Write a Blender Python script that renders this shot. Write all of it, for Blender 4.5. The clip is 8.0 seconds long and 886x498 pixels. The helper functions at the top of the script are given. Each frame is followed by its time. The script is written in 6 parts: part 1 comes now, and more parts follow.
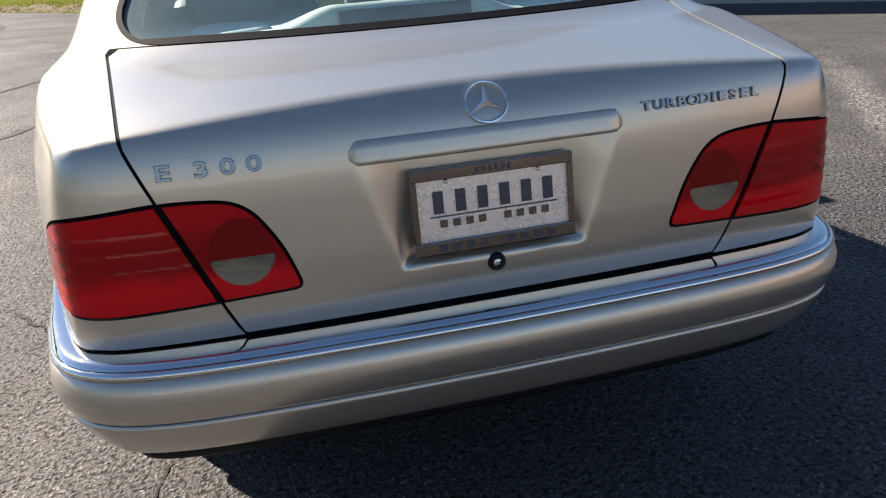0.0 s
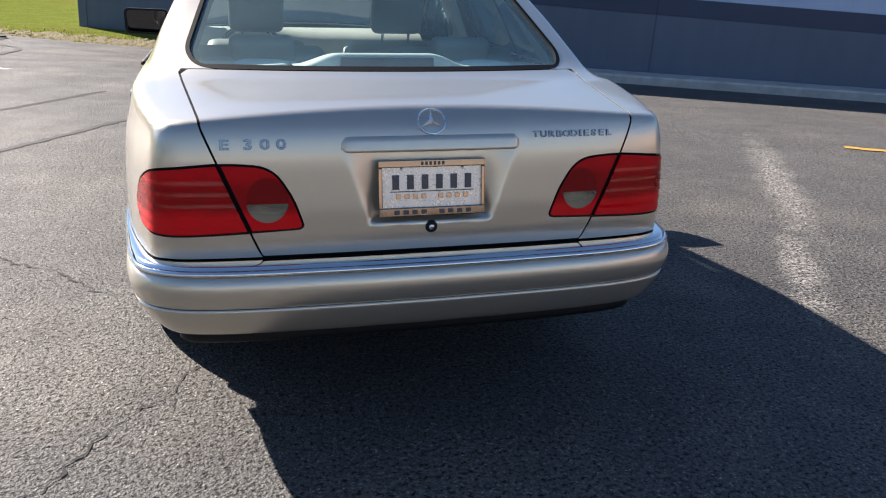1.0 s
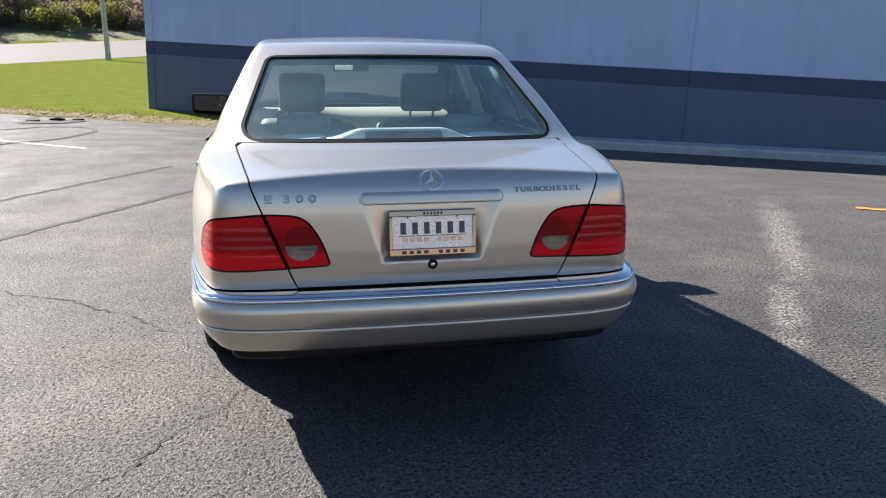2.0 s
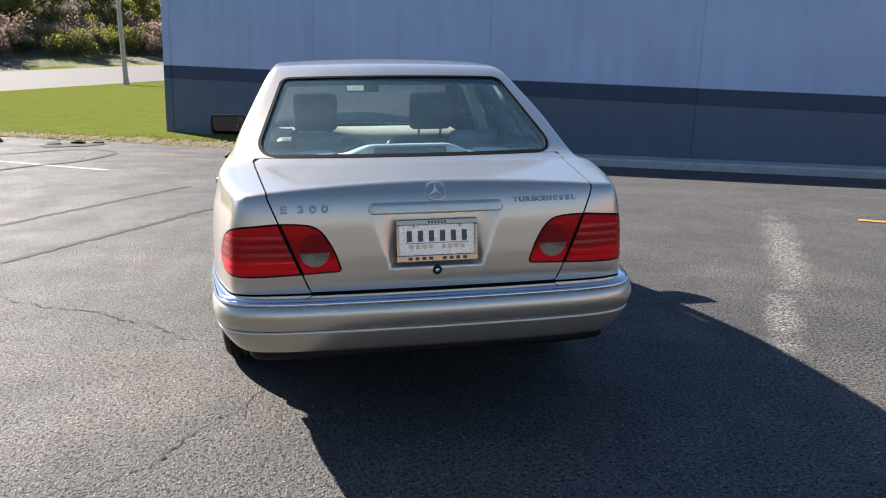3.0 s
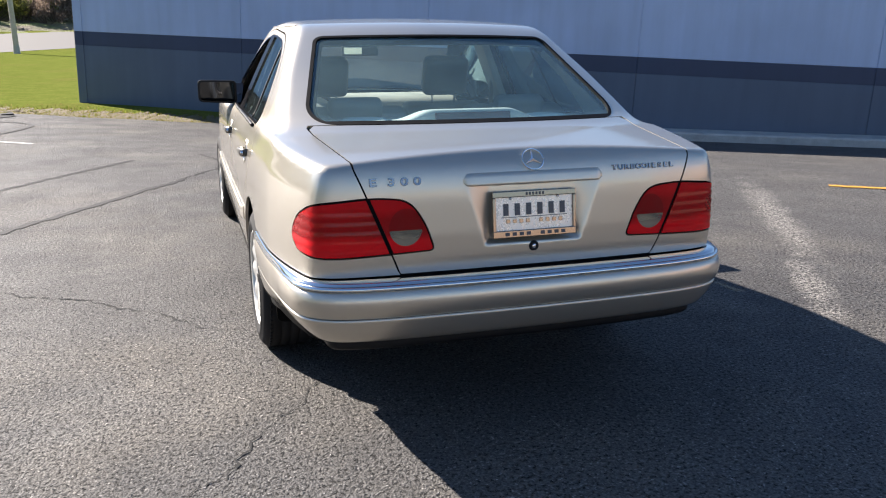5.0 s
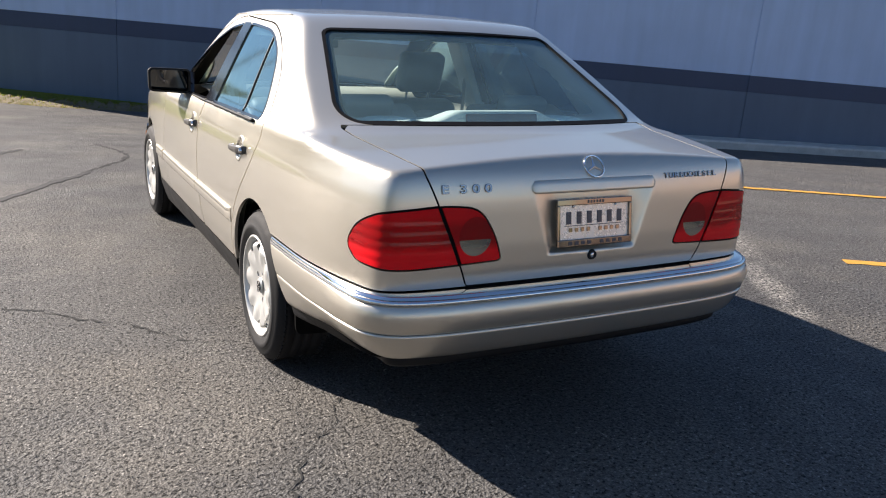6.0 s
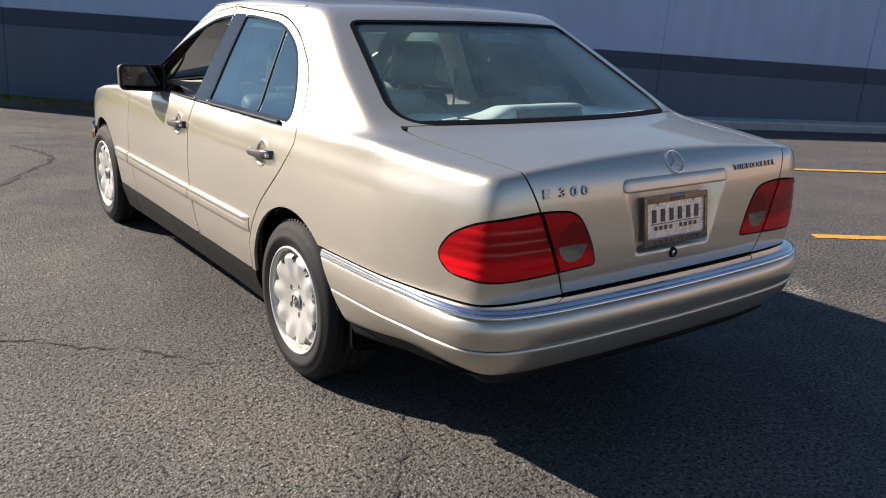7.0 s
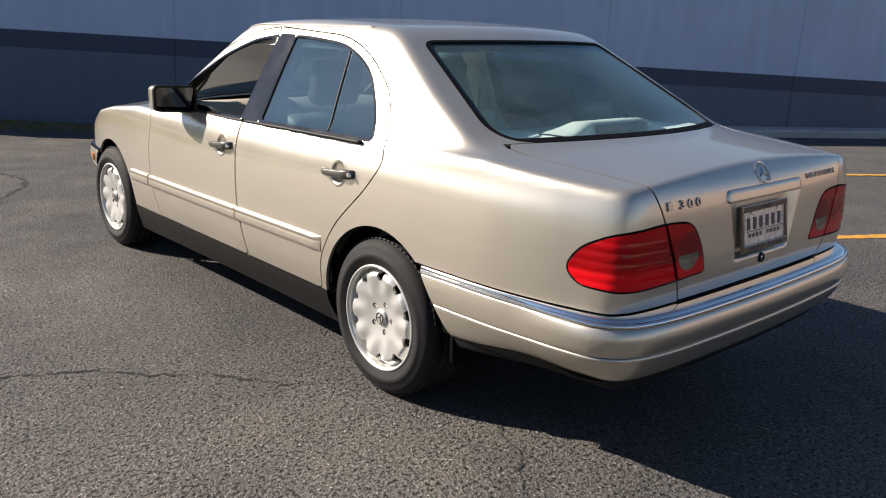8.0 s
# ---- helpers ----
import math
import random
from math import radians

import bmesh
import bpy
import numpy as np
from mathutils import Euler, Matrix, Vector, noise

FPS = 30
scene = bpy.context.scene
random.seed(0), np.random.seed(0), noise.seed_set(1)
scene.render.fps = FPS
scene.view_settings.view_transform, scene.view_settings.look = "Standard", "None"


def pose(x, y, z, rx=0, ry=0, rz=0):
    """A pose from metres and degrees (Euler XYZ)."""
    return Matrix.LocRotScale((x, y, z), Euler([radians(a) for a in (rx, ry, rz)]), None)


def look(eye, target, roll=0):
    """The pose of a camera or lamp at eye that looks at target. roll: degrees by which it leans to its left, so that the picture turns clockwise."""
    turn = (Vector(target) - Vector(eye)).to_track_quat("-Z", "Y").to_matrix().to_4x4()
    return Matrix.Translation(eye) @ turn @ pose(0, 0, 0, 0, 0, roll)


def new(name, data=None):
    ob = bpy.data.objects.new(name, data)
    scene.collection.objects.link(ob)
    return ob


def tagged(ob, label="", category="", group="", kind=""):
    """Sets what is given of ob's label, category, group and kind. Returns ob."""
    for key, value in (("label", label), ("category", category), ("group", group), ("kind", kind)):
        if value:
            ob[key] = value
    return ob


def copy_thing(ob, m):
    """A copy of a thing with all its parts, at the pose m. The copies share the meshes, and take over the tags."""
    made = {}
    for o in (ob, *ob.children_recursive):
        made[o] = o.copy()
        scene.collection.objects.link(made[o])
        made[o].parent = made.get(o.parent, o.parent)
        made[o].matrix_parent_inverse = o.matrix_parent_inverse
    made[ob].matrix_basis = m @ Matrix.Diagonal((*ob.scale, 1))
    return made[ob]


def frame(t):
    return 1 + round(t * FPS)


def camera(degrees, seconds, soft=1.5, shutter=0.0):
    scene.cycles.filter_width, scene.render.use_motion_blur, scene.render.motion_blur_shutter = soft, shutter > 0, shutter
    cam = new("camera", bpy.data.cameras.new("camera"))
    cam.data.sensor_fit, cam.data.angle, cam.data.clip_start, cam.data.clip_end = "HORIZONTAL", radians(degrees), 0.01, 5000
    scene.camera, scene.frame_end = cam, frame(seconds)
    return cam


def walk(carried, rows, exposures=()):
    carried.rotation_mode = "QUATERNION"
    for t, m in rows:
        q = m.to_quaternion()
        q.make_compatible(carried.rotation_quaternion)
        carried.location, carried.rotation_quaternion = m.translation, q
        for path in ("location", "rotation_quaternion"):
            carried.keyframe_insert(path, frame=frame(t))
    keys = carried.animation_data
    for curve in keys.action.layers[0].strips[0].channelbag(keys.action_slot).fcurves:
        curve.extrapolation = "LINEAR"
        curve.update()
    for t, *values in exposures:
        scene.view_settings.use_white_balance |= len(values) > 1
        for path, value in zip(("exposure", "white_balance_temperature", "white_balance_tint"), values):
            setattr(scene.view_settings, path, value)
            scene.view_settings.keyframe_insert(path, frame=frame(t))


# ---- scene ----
cam = camera(56.67, 8.0, 1.1)
PATH = [
    (0, (-0.436, -1.373, 1.337), (-0.005, 0.411, 0.540), -3.4),
    (0.5, (-0.504, -1.815, 1.364), (-0.082, -0.001, 0.633), -1.2),
    (1, (-0.581, -2.215, 1.416), (-0.073, -0.398, 0.753), 2.1),
    (1.5, (-0.549, -2.578, 1.450), (-0.071, -0.720, 0.884), 2.2),
    (2, (-0.542, -2.821, 1.477), (-0.152, -0.923, 0.978), 0.6),
    (3.5, (-0.546, -3.053, 1.475), (-0.190, -1.137, 1.026), -0.1),
    (4, (-0.666, -2.969, 1.451), (-0.268, -1.062, 0.997), 0.5),
    (4.5, (-0.935, -2.814, 1.448), (-0.459, -0.932, 0.968), -0.3),
    (5, (-1.149, -2.595, 1.420), (-0.572, -0.751, 0.903), 0.3),
    (5.2, (-1.258, -2.498, 1.425), (-0.639, -0.669, 0.903), 0.8),
    (6.3, (-1.881, -2.062, 1.420), (-0.888, -0.409, 0.888), 3.0),
    (6.5, (-1.954, -1.952, 1.423), (-0.917, -0.330, 0.881), 2.6),
    (7, (-2.185, -1.720, 1.433), (-1.067, -0.158, 0.877), 2.2),
    (7.5, (-2.512, -1.565, 1.454), (-1.312, -0.061, 0.910), 2.7),
    (8, (-2.733, -1.380, 1.445), (-1.457, 0.069, 0.921), 1.8),
]
# the picture brightens as the camera backs away, and darkens again beside the car
EXPOSURES = [(0, 1.4, 6750, 15), (0.5, 1.48, 6600, 15), (1.0, 1.59, 6500, 15), (1.5, 1.92, 6450, 15), (2.0, 1.65, 6400, 15), (2.3, 1.61, 6400, 15), (3.5, 1.52, 6400, 15), (5.0, 1.65, 6450, 15), (6.5, 1.29, 6700, 15), (8.0, 1.05, 6850, 15)]
walk(cam, [(t, look(eye, target, roll)) for t, eye, target, roll in PATH], EXPOSURES)

# ---------- light ----------
SUN_TO = Vector((-0.923, 1.19, 0.985)).normalized()
world = bpy.data.worlds.new("sky")
scene.world = world
world.use_nodes = True
wn = world.node_tree
sky = wn.nodes.new("ShaderNodeTexSky")
sky.sky_type = 'NISHITA'
sky.sun_disc = False
sky.sun_elevation = math.asin(SUN_TO.z)
sky.sun_rotation = math.atan2(SUN_TO.x, SUN_TO.y)
sky.air_density, sky.dust_density, sky.ozone_density = 1.0, 0.25, 2.6
wn.nodes["Background"].inputs[1].default_value = 0.052
rich = wn.nodes.new("ShaderNodeHueSaturation")
rich.inputs["Saturation"].default_value = 1.08
wn.links.new(sky.outputs[0], rich.inputs["Color"])
wn.links.new(rich.outputs[0], wn.nodes["Background"].inputs[0])
sun = new("sun", bpy.data.lights.new("sun", 'SUN'))
sun.data.energy, sun.data.angle, sun.data.color = 5.0, radians(0.53), (1.0, 0.93, 0.82)
sun.matrix_world = look(SUN_TO * 60, (0, 0, 0))


# ---------- materials ----------
class Nodes:
    """A small wrapper that builds a Principled material."""

    def __init__(self, name, color=(0.5, 0.5, 0.5), rough=0.5, metal=0.0, **more):
        self.m = bpy.data.materials.new(name)
        self.m.use_nodes = True
        self.t = self.m.node_tree
        self.b = self.t.nodes["Principled BSDF"]
        self.set("Base Color", (*color, 1)).set("Roughness", rough).set("Metallic", metal)
        for key, value in more.items():
            self.set(key.replace("_", " "), value)

    def set(self, key, value):
        self.b.inputs[key].default_value = value
        return self

    def add(self, kind, **values):
        node = self.t.nodes.new("ShaderNode" + kind)
        for key, value in values.items():
            node.inputs[key.replace("_", " ")].default_value = value
        return node

    def link(self, a, b):
        self.t.links.new(a, b)
        return self

    def coords(self, scale=1.0, of="Object"):
        c, m = self.add("TexCoord"), self.add("Mapping")
        m.inputs["Scale"].default_value = (scale, scale, scale) if not isinstance(scale, tuple) else scale
        self.link(c.outputs[of], m.inputs["Vector"])
        return m.outputs["Vector"]

    def noise(self, vector, scale, detail=4.0, rough=0.55, distortion=0.0):
        n = self.add("TexNoise", Scale=scale, Detail=detail, Roughness=rough, Distortion=distortion)
        self.link(vector, n.inputs["Vector"])
        return n.outputs["Fac"]

    def ramp(self, fac, *stops):
        r = self.add("ValToRGB")
        while len(r.color_ramp.elements) < len(stops):
            r.color_ramp.elements.new(0.5)
        for e, (p, c) in zip(r.color_ramp.elements, stops):
            e.position = p
            e.color = (*c, 1) if isinstance(c, tuple) else (c, c, c, 1)
        self.link(fac, r.inputs["Fac"])
        return r.outputs["Color"]

    def mix(self, fac, a, b, blend='MIX'):
        n = self.t.nodes.new("ShaderNodeMix")
        n.data_type, n.blend_type = 'RGBA', blend
        for socket, value in ((n.inputs[0], fac), (n.inputs[6], a), (n.inputs[7], b)):
            if hasattr(value, "is_output"):
                self.link(value, socket)
            else:
                socket.default_value = value if not isinstance(value, tuple) else (*value, 1)
        return n.outputs[2]

    def math(self, op, a, b=0.0):
        n = self.t.nodes.new("ShaderNodeMath")
        n.operation = op
        for socket, value in ((n.inputs[0], a), (n.inputs[1], b)):
            if hasattr(value, "is_output"):
                self.link(value, socket)
            else:
                socket.default_value = value
        return n.outputs[0]

    def bump(self, height, strength=0.3, distance=0.01, normal=None):
        n = self.add("Bump", Strength=strength, Distance=distance)
        self.link(height, n.inputs["Height"])
        if normal:
            self.link(normal, n.inputs["Normal"])
        self.link(n.outputs["Normal"], self.b.inputs["Normal"])
        return n.outputs["Normal"]

    def color(self, socket):
        return self.link(socket, self.b.inputs["Base Color"])

    def rough(self, socket):
        return self.link(socket, self.b.inputs["Roughness"])


def simple(name, color, rough=0.5, metal=0.0, vary=0.15, scale=8.0, bump=0.0, fine=200.0, **more):
    """A plain material with a little two-scale variation."""
    n = Nodes(name, color, rough, metal, **more)
    v = n.coords()
    a, b = n.noise(v, scale), n.noise(v, fine, 2.0)
    mixed = n.math('ADD', n.math('MULTIPLY', a, 0.7), n.math('MULTIPLY', b, 0.3))
    lo, hi = tuple(c * (1 - vary) for c in color), tuple(min(1, c * (1 + vary)) for c in color)
    n.color(n.ramp(mixed, (0.3, lo), (0.7, hi)))
    n.rough(n.ramp(mixed, (0.3, max(0, rough - 0.06)), (0.7, min(1, rough + 0.06))))
    if bump:
        n.bump(b, bump, 0.002)
    return n.m


def paint_material():
    """Metallic base with fine flake and faint dust under a clear coat."""
    n = Nodes("champagne_paint", (0.66, 0.60, 0.52), 0.35, 0.82)
    v = n.coords()
    flake, dust = n.noise(v, 900, 1.0), n.noise(v, 2.3, 5.0)
    n.color(n.mix(n.math('MULTIPLY', flake, 0.5), (0.574, 0.529, 0.448), (0.683, 0.633, 0.540)))
    n.rough(n.ramp(dust, (0.3, 0.33), (0.75, 0.38)))
    n.set("Coat Weight", 1.0).set("Coat Roughness", 0.07).set("Coat IOR", 1.5)
    return n.m


def glass_material(name, tint, dust=(0.42, 0.50, 0.49), film=0.07, ior=1.9, sheen=(1, 1, 1), rough=0.05):
    """Thin tinted glass: see-through, with a light film of dust and haze, and a Fresnel-driven gloss."""
    n = Nodes(name)
    t = n.t
    clear, matte, gloss, dusty, mixer = (t.nodes.new("ShaderNode" + k) for k in ("BsdfTransparent", "BsdfDiffuse", "BsdfGlossy", "MixShader", "MixShader"))
    clear.inputs["Color"].default_value = (*tint, 1)
    matte.inputs["Color"].default_value = (*dust, 1)
    gloss.inputs["Roughness"].default_value = rough
    smear = n.ramp(n.noise(n.coords(), 5.0, 5.0), (0.3, film * 0.7), (0.7, film * 1.3))
    gloss.inputs["Color"].default_value = (*sheen, 1)
    facing = n.add("LayerWeight", Blend=0.5)
    base_gloss = ((ior - 1) / (ior + 1)) ** 2
    rim_gloss = n.math('ADD', n.math('MULTIPLY', n.math('POWER', facing.outputs["Facing"], 5.0), 1 - base_gloss), base_gloss)
    n.link(smear, dusty.inputs[0]).link(clear.outputs[0], dusty.inputs[1]).link(matte.outputs[0], dusty.inputs[2])
    n.link(rim_gloss, mixer.inputs[0]).link(dusty.outputs[0], mixer.inputs[1]).link(gloss.outputs[0], mixer.inputs[2])
    n.link(mixer.outputs[0], t.nodes["Material Output"].inputs["Surface"])
    return n.m


def asphalt_material():
    n = Nodes("asphalt", (0.06, 0.06, 0.06), 0.8)
    v = n.coords()
    big, mid, blot = n.noise(v, 0.22, 5.0, 0.6), n.noise(v, 1.7, 6.0, 0.65), n.noise(v, 0.75, 5.0, 0.62)
    grain = n.noise(v, 380.0, 2.0, 0.7)
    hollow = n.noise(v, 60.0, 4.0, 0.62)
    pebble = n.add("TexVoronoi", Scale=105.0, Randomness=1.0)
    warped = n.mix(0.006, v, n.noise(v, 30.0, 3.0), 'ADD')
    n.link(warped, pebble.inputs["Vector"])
    stones = n.add("TexVoronoi", Scale=150.0)
    n.link(v, stones.inputs["Vector"])
    base = n.ramp(big, (0.3, (0.068, 0.067, 0.067)), (0.72, (0.109, 0.104, 0.097)))
    base = n.mix(n.ramp(mid, (0.42, 0.0), (0.62, 0.58)), base, (0.061, 0.060, 0.060))
    base = n.mix(n.ramp(blot, (0.47, 0.0), (0.66, 0.55)), base, (0.165, 0.150, 0.128))
    # paler towards +x: the brighter light on that half is put into the colour
    parts = n.add("SeparateXYZ")
    n.link(v, parts.inputs[0])
    side = n.math('ADD', parts.outputs[0], n.math('MULTIPLY', n.math('SUBTRACT', big, 0.5), 4.0))
    base = n.mix(n.ramp(n.math('MULTIPLY', side, 0.2), (0.30, 0.0), (0.75, 0.55)), base, (0.112, 0.109, 0.105))
    # two pale worn streaks
    for centre, turn, half in (((3.35, 2.83), 1.07, (1.9, 0.17)), ((2.25, 1.1), 1.04, (0.8, 0.13))):
        m = n.add("Mapping")
        m.vector_type = 'TEXTURE'
        m.inputs["Location"].default_value = (*centre, 0)
        m.inputs["Rotation"].default_value = (0, 0, turn)
        m.inputs["Scale"].default_value = (*half, 1.0)
        n.link(v, m.inputs["Vector"])
        far = n.t.nodes.new("ShaderNodeVectorMath")
        far.operation = 'LENGTH'
        n.link(m.outputs[0], far.inputs[0])
        fade = n.ramp(n.math('ADD', far.outputs["Value"], n.math('MULTIPLY', n.math('SUBTRACT', n.noise(v, 4.0, 5.0, 0.7), 0.5), 1.6)), (0.3, 1.0), (1.0, 0.0))
        specks = n.ramp(n.noise(v, 30.0, 5.0, 0.8), (0.44, 0.0), (0.55, 1.0))
        base = n.mix(n.math('MULTIPLY', fade, specks), base, (0.28, 0.265, 0.24))
    # dark binder between the stones; the shade of the pits is put into the colour
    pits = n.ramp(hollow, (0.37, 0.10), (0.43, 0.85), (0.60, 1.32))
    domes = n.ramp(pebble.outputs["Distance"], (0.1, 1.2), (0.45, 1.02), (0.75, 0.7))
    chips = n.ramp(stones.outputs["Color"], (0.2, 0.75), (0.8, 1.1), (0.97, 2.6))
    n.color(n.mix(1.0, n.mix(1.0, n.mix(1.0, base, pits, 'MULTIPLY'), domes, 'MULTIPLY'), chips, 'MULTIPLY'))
    n.rough(n.ramp(mid, (0.3, 0.55), (0.7, 0.75)))
    n.set("Specular IOR Level", 0.26)
    low_spots = n.ramp(hollow, (0.36, 0.0), (0.44, 0.8), (0.62, 1.0))
    bumps = n.ramp(pebble.outputs["Distance"], (0.05, 1.0), (0.8, 0.0))
    height = n.math('ADD', n.math('ADD', low_spots, n.math('MULTIPLY', bumps, 0.34)), n.math('MULTIPLY', grain, 0.15))
    n.bump(height, 1.0, 0.0105)
    return n.m


def grass_material():
    n = Nodes("lawn", (0.12, 0.2, 0.03), 0.85)
    v = n.coords()
    big, mid, fine = n.noise(v, 0.35, 5.0), n.noise(n.coords((1.0, 2.2, 1.0)), 1.6, 6.0, 0.7), n.noise(v, 22.0, 4.0, 0.7)
    green = n.ramp(fine, (0.32, (0.080, 0.105, 0.020)), (0.68, (0.165, 0.200, 0.042)))
    green = n.mix(n.ramp(mid, (0.40, 0.0), (0.62, 0.8)), green, n.ramp(fine, (0.3, (0.115, 0.130, 0.028)), (0.7, (0.225, 0.238, 0.060))))
    dry = n.ramp(fine, (0.3, (0.12, 0.10, 0.035)), (0.7, (0.24, 0.20, 0.075)))
    n.color(n.mix(n.ramp(big, (0.55, 0.0), (0.72, 0.45)), green, dry))
    n.set("Specular IOR Level", 0.0)
    n.bump(fine, 1.0, 0.04)
    return n.m


def wall_material(name, color):
    n = Nodes(name, color, 0.55)
    v = n.coords()
    big, streak = n.noise(v, 0.7, 4.0), n.noise(n.coords((3.0, 3.0, 0.25)), 1.6, 4.0)
    mixed = n.math('ADD', n.math('MULTIPLY', big, 0.5), n.math('MULTIPLY', streak, 0.5))
    n.color(n.ramp(mixed, (0.3, tuple(c * 0.86 for c in color)), (0.7, tuple(c * 1.1 for c in color))))
    n.bump(n.noise(v, 240.0, 3.0), 0.15, 0.003)
    return n.m


PAINT = paint_material()
CHROME = simple("chrome", (0.80, 0.80, 0.80), 0.08, 1.0, 0.03)
BLACK = simple("black_plastic", (0.008, 0.008, 0.009), 0.5, bump=0.1, Specular_IOR_Level=0.25)
GLOSS_BLACK = simple("gloss_black", (0.010, 0.010, 0.012), 0.12)
SEAL_RUBBER = simple("window_rubber", (0.005, 0.005, 0.006), 0.6, Specular_IOR_Level=0.05)
RUBBER = simple("tyre_rubber", (0.011, 0.011, 0.012), 0.75, vary=0.3, scale=20, bump=0.2, Specular_IOR_Level=0.3)
VOID = simple("underbody_black", (0.005, 0.005, 0.005), 0.8, Specular_IOR_Level=0.05)
ALLOY = simple("silver_alloy", (0.58, 0.58, 0.56), 0.4, 0.6, 0.05)
# rear window's pale sky haze is put into the teal colour of the film
GLASS = glass_material("tinted_glass", (0.70, 0.88, 0.88), dust=(0.36, 0.60, 0.63), film=0.08, ior=1.65, sheen=(0.80, 0.97, 1.0), rough=0.30)
SCREEN_GLASS = glass_material("windscreen_glass", (0.66, 0.82, 0.80), film=0.02, ior=1.5)
SIDE_GLASS = glass_material("dark_side_glass", (0.21, 0.30, 0.33), film=0.03, ior=2.6, sheen=(0.66, 0.93, 1.0))
ASPHALT, LAWN = asphalt_material(), grass_material()
WALL_UP, WALL_BAND, WALL_LOW = (wall_material(n, c) for n, c in (("blue_grey_wall", (0.375, 0.49, 0.69)), ("navy_band", (0.030, 0.050, 0.100)), ("slate_wall", (0.082, 0.120, 0.178))))
CONCRETE = simple("concrete", (0.40, 0.40, 0.38), 0.85, vary=0.25, scale=5, bump=0.4, fine=60)
ROAD = simple("pale_road", (0.105, 0.100, 0.094), 0.85, vary=0.1, scale=0.5)
YELLOW = simple("yellow_line_paint", (0.47, 0.245, 0.035), 0.7, vary=0.25, scale=14, bump=0.3)
WHITE = simple("white_line_paint", (0.40, 0.40, 0.37), 0.7, vary=0.2, scale=14, bump=0.3)


# ---------- mesh helpers ----------
def thing(name, label, category, group="", kind="", at=(0, 0, 0), turn=0.0):
    ob = new(name)
    ob.matrix_world = Matrix.Translation(at) @ Matrix.Rotation(turn, 4, 'Z')
    return tagged(ob, label, category, group, kind)


def mesh_part(name, verts, faces, material, parent=None, label="", normals=None, smooth=True):
    me = bpy.data.meshes.new(name)
    me.from_pydata([tuple(v) for v in verts], [], [tuple(f) for f in faces])
    me.materials.append(material)
    if smooth:
        me.polygons.foreach_set("use_smooth", [True] * len(me.polygons))
    if normals is not None:
        me.normals_split_custom_set_from_vertices([tuple(n) for n in normals])
    ob = new(name, me)
    ob.parent = parent
    if label:
        tagged(ob, label)
    return ob


def part(name, bm, material, parent=None, label="", smooth=False):
    me = bpy.data.meshes.new(name)
    bm.to_mesh(me)
    bm.free()
    me.materials.append(material)
    if smooth:
        me.polygons.foreach_set("use_smooth", [True] * len(me.polygons))
    ob = new(name, me)
    ob.parent = parent
    if label:
        tagged(ob, label)
    return ob


def box_bm(sx, sy, sz, at=(0, 0, 0), bevel=0.0, segments=2, turn=None, bm=None):
    """A bevelled box centred at a point; joined into bm if given."""
    own = bmesh.new()
    bmesh.ops.create_cube(own, size=1.0)
    for v in own.verts:
        v.co = Vector((v.co.x * sx, v.co.y * sy, v.co.z * sz))
    if bevel:
        bmesh.ops.bevel(own, geom=own.edges[:], offset=bevel, segments=segments, profile=0.6, affect='EDGES')
    m = Matrix.Translation(at) @ (turn or Matrix.Identity(4))
    own.transform(m)
    return join_bm(bm, own)


def join_bm(bm, own):
    if bm is None:
        return own
    me = bpy.data.meshes.new("join")
    own.to_mesh(me)
    own.free()
    bm.from_mesh(me)
    bpy.data.meshes.remove(me)
    return bm


def lathe_bm(profile, steps=48, axis='X', at=(0, 0, 0), bm=None):
    """Turns a profile of (radius, along) pairs about an axis."""
    own = bmesh.new()
    rings = []
    for k in range(steps):
        a = 2 * math.pi * k / steps
        rings.append([own.verts.new({'X': (l, r * math.cos(a), r * math.sin(a)), 'Z': (r * math.cos(a), r * math.sin(a), l), 'Y': (r * math.cos(a), l, r * math.sin(a))}[axis]) for r, l in profile])
    for k in range(steps):
        p, q = rings[k], rings[(k + 1) % steps]
        for i in range(len(profile) - 1):
            own.faces.new((p[i], p[i + 1], q[i + 1], q[i]))
    bmesh.ops.remove_doubles(own, verts=own.verts[:], dist=1e-5)
    bmesh.ops.recalc_face_normals(own, faces=own.faces[:])
    own.transform(Matrix.Translation(at))
    return join_bm(bm, own)


def tube_bm(path, radius, sides=8, flat=1.0, bm=None, closed=False):
    """A tube along a path of points."""
    own = bmesh.new()
    pts = [Vector(p) for p in path]
    rings = []
    for i, p in enumerate(pts):
        a, b = (pts[i - 1], pts[(i + 1) % len(pts)]) if closed else (pts[max(i - 1, 0)], pts[min(i + 1, len(pts) - 1)])
        d = (b - a).normalized()
        side = d.cross(Vector((0, 0, 1)))
        side = side.normalized() if side.length > 0.05 else d.cross(Vector((1, 0, 0))).normalized()
        up = side.cross(d)
        r = radius[i] if isinstance(radius, (list, tuple)) else radius
        rings.append([own.verts.new(p + side * (r * math.cos(2 * math.pi * k / sides)) + up * (r * flat * math.sin(2 * math.pi * k / sides))) for k in range(sides)])
    for i in range(len(rings) if closed else len(rings) - 1):
        p, q = rings[i], rings[(i + 1) % len(rings)]
        for k in range(sides):
            own.faces.new((p[k], p[(k + 1) % sides], q[(k + 1) % sides], q[k]))
    if not closed:
        own.faces.new(rings[0])
        own.faces.new(rings[-1])
    bmesh.ops.recalc_face_normals(own, faces=own.faces[:])
    return join_bm(bm, own)


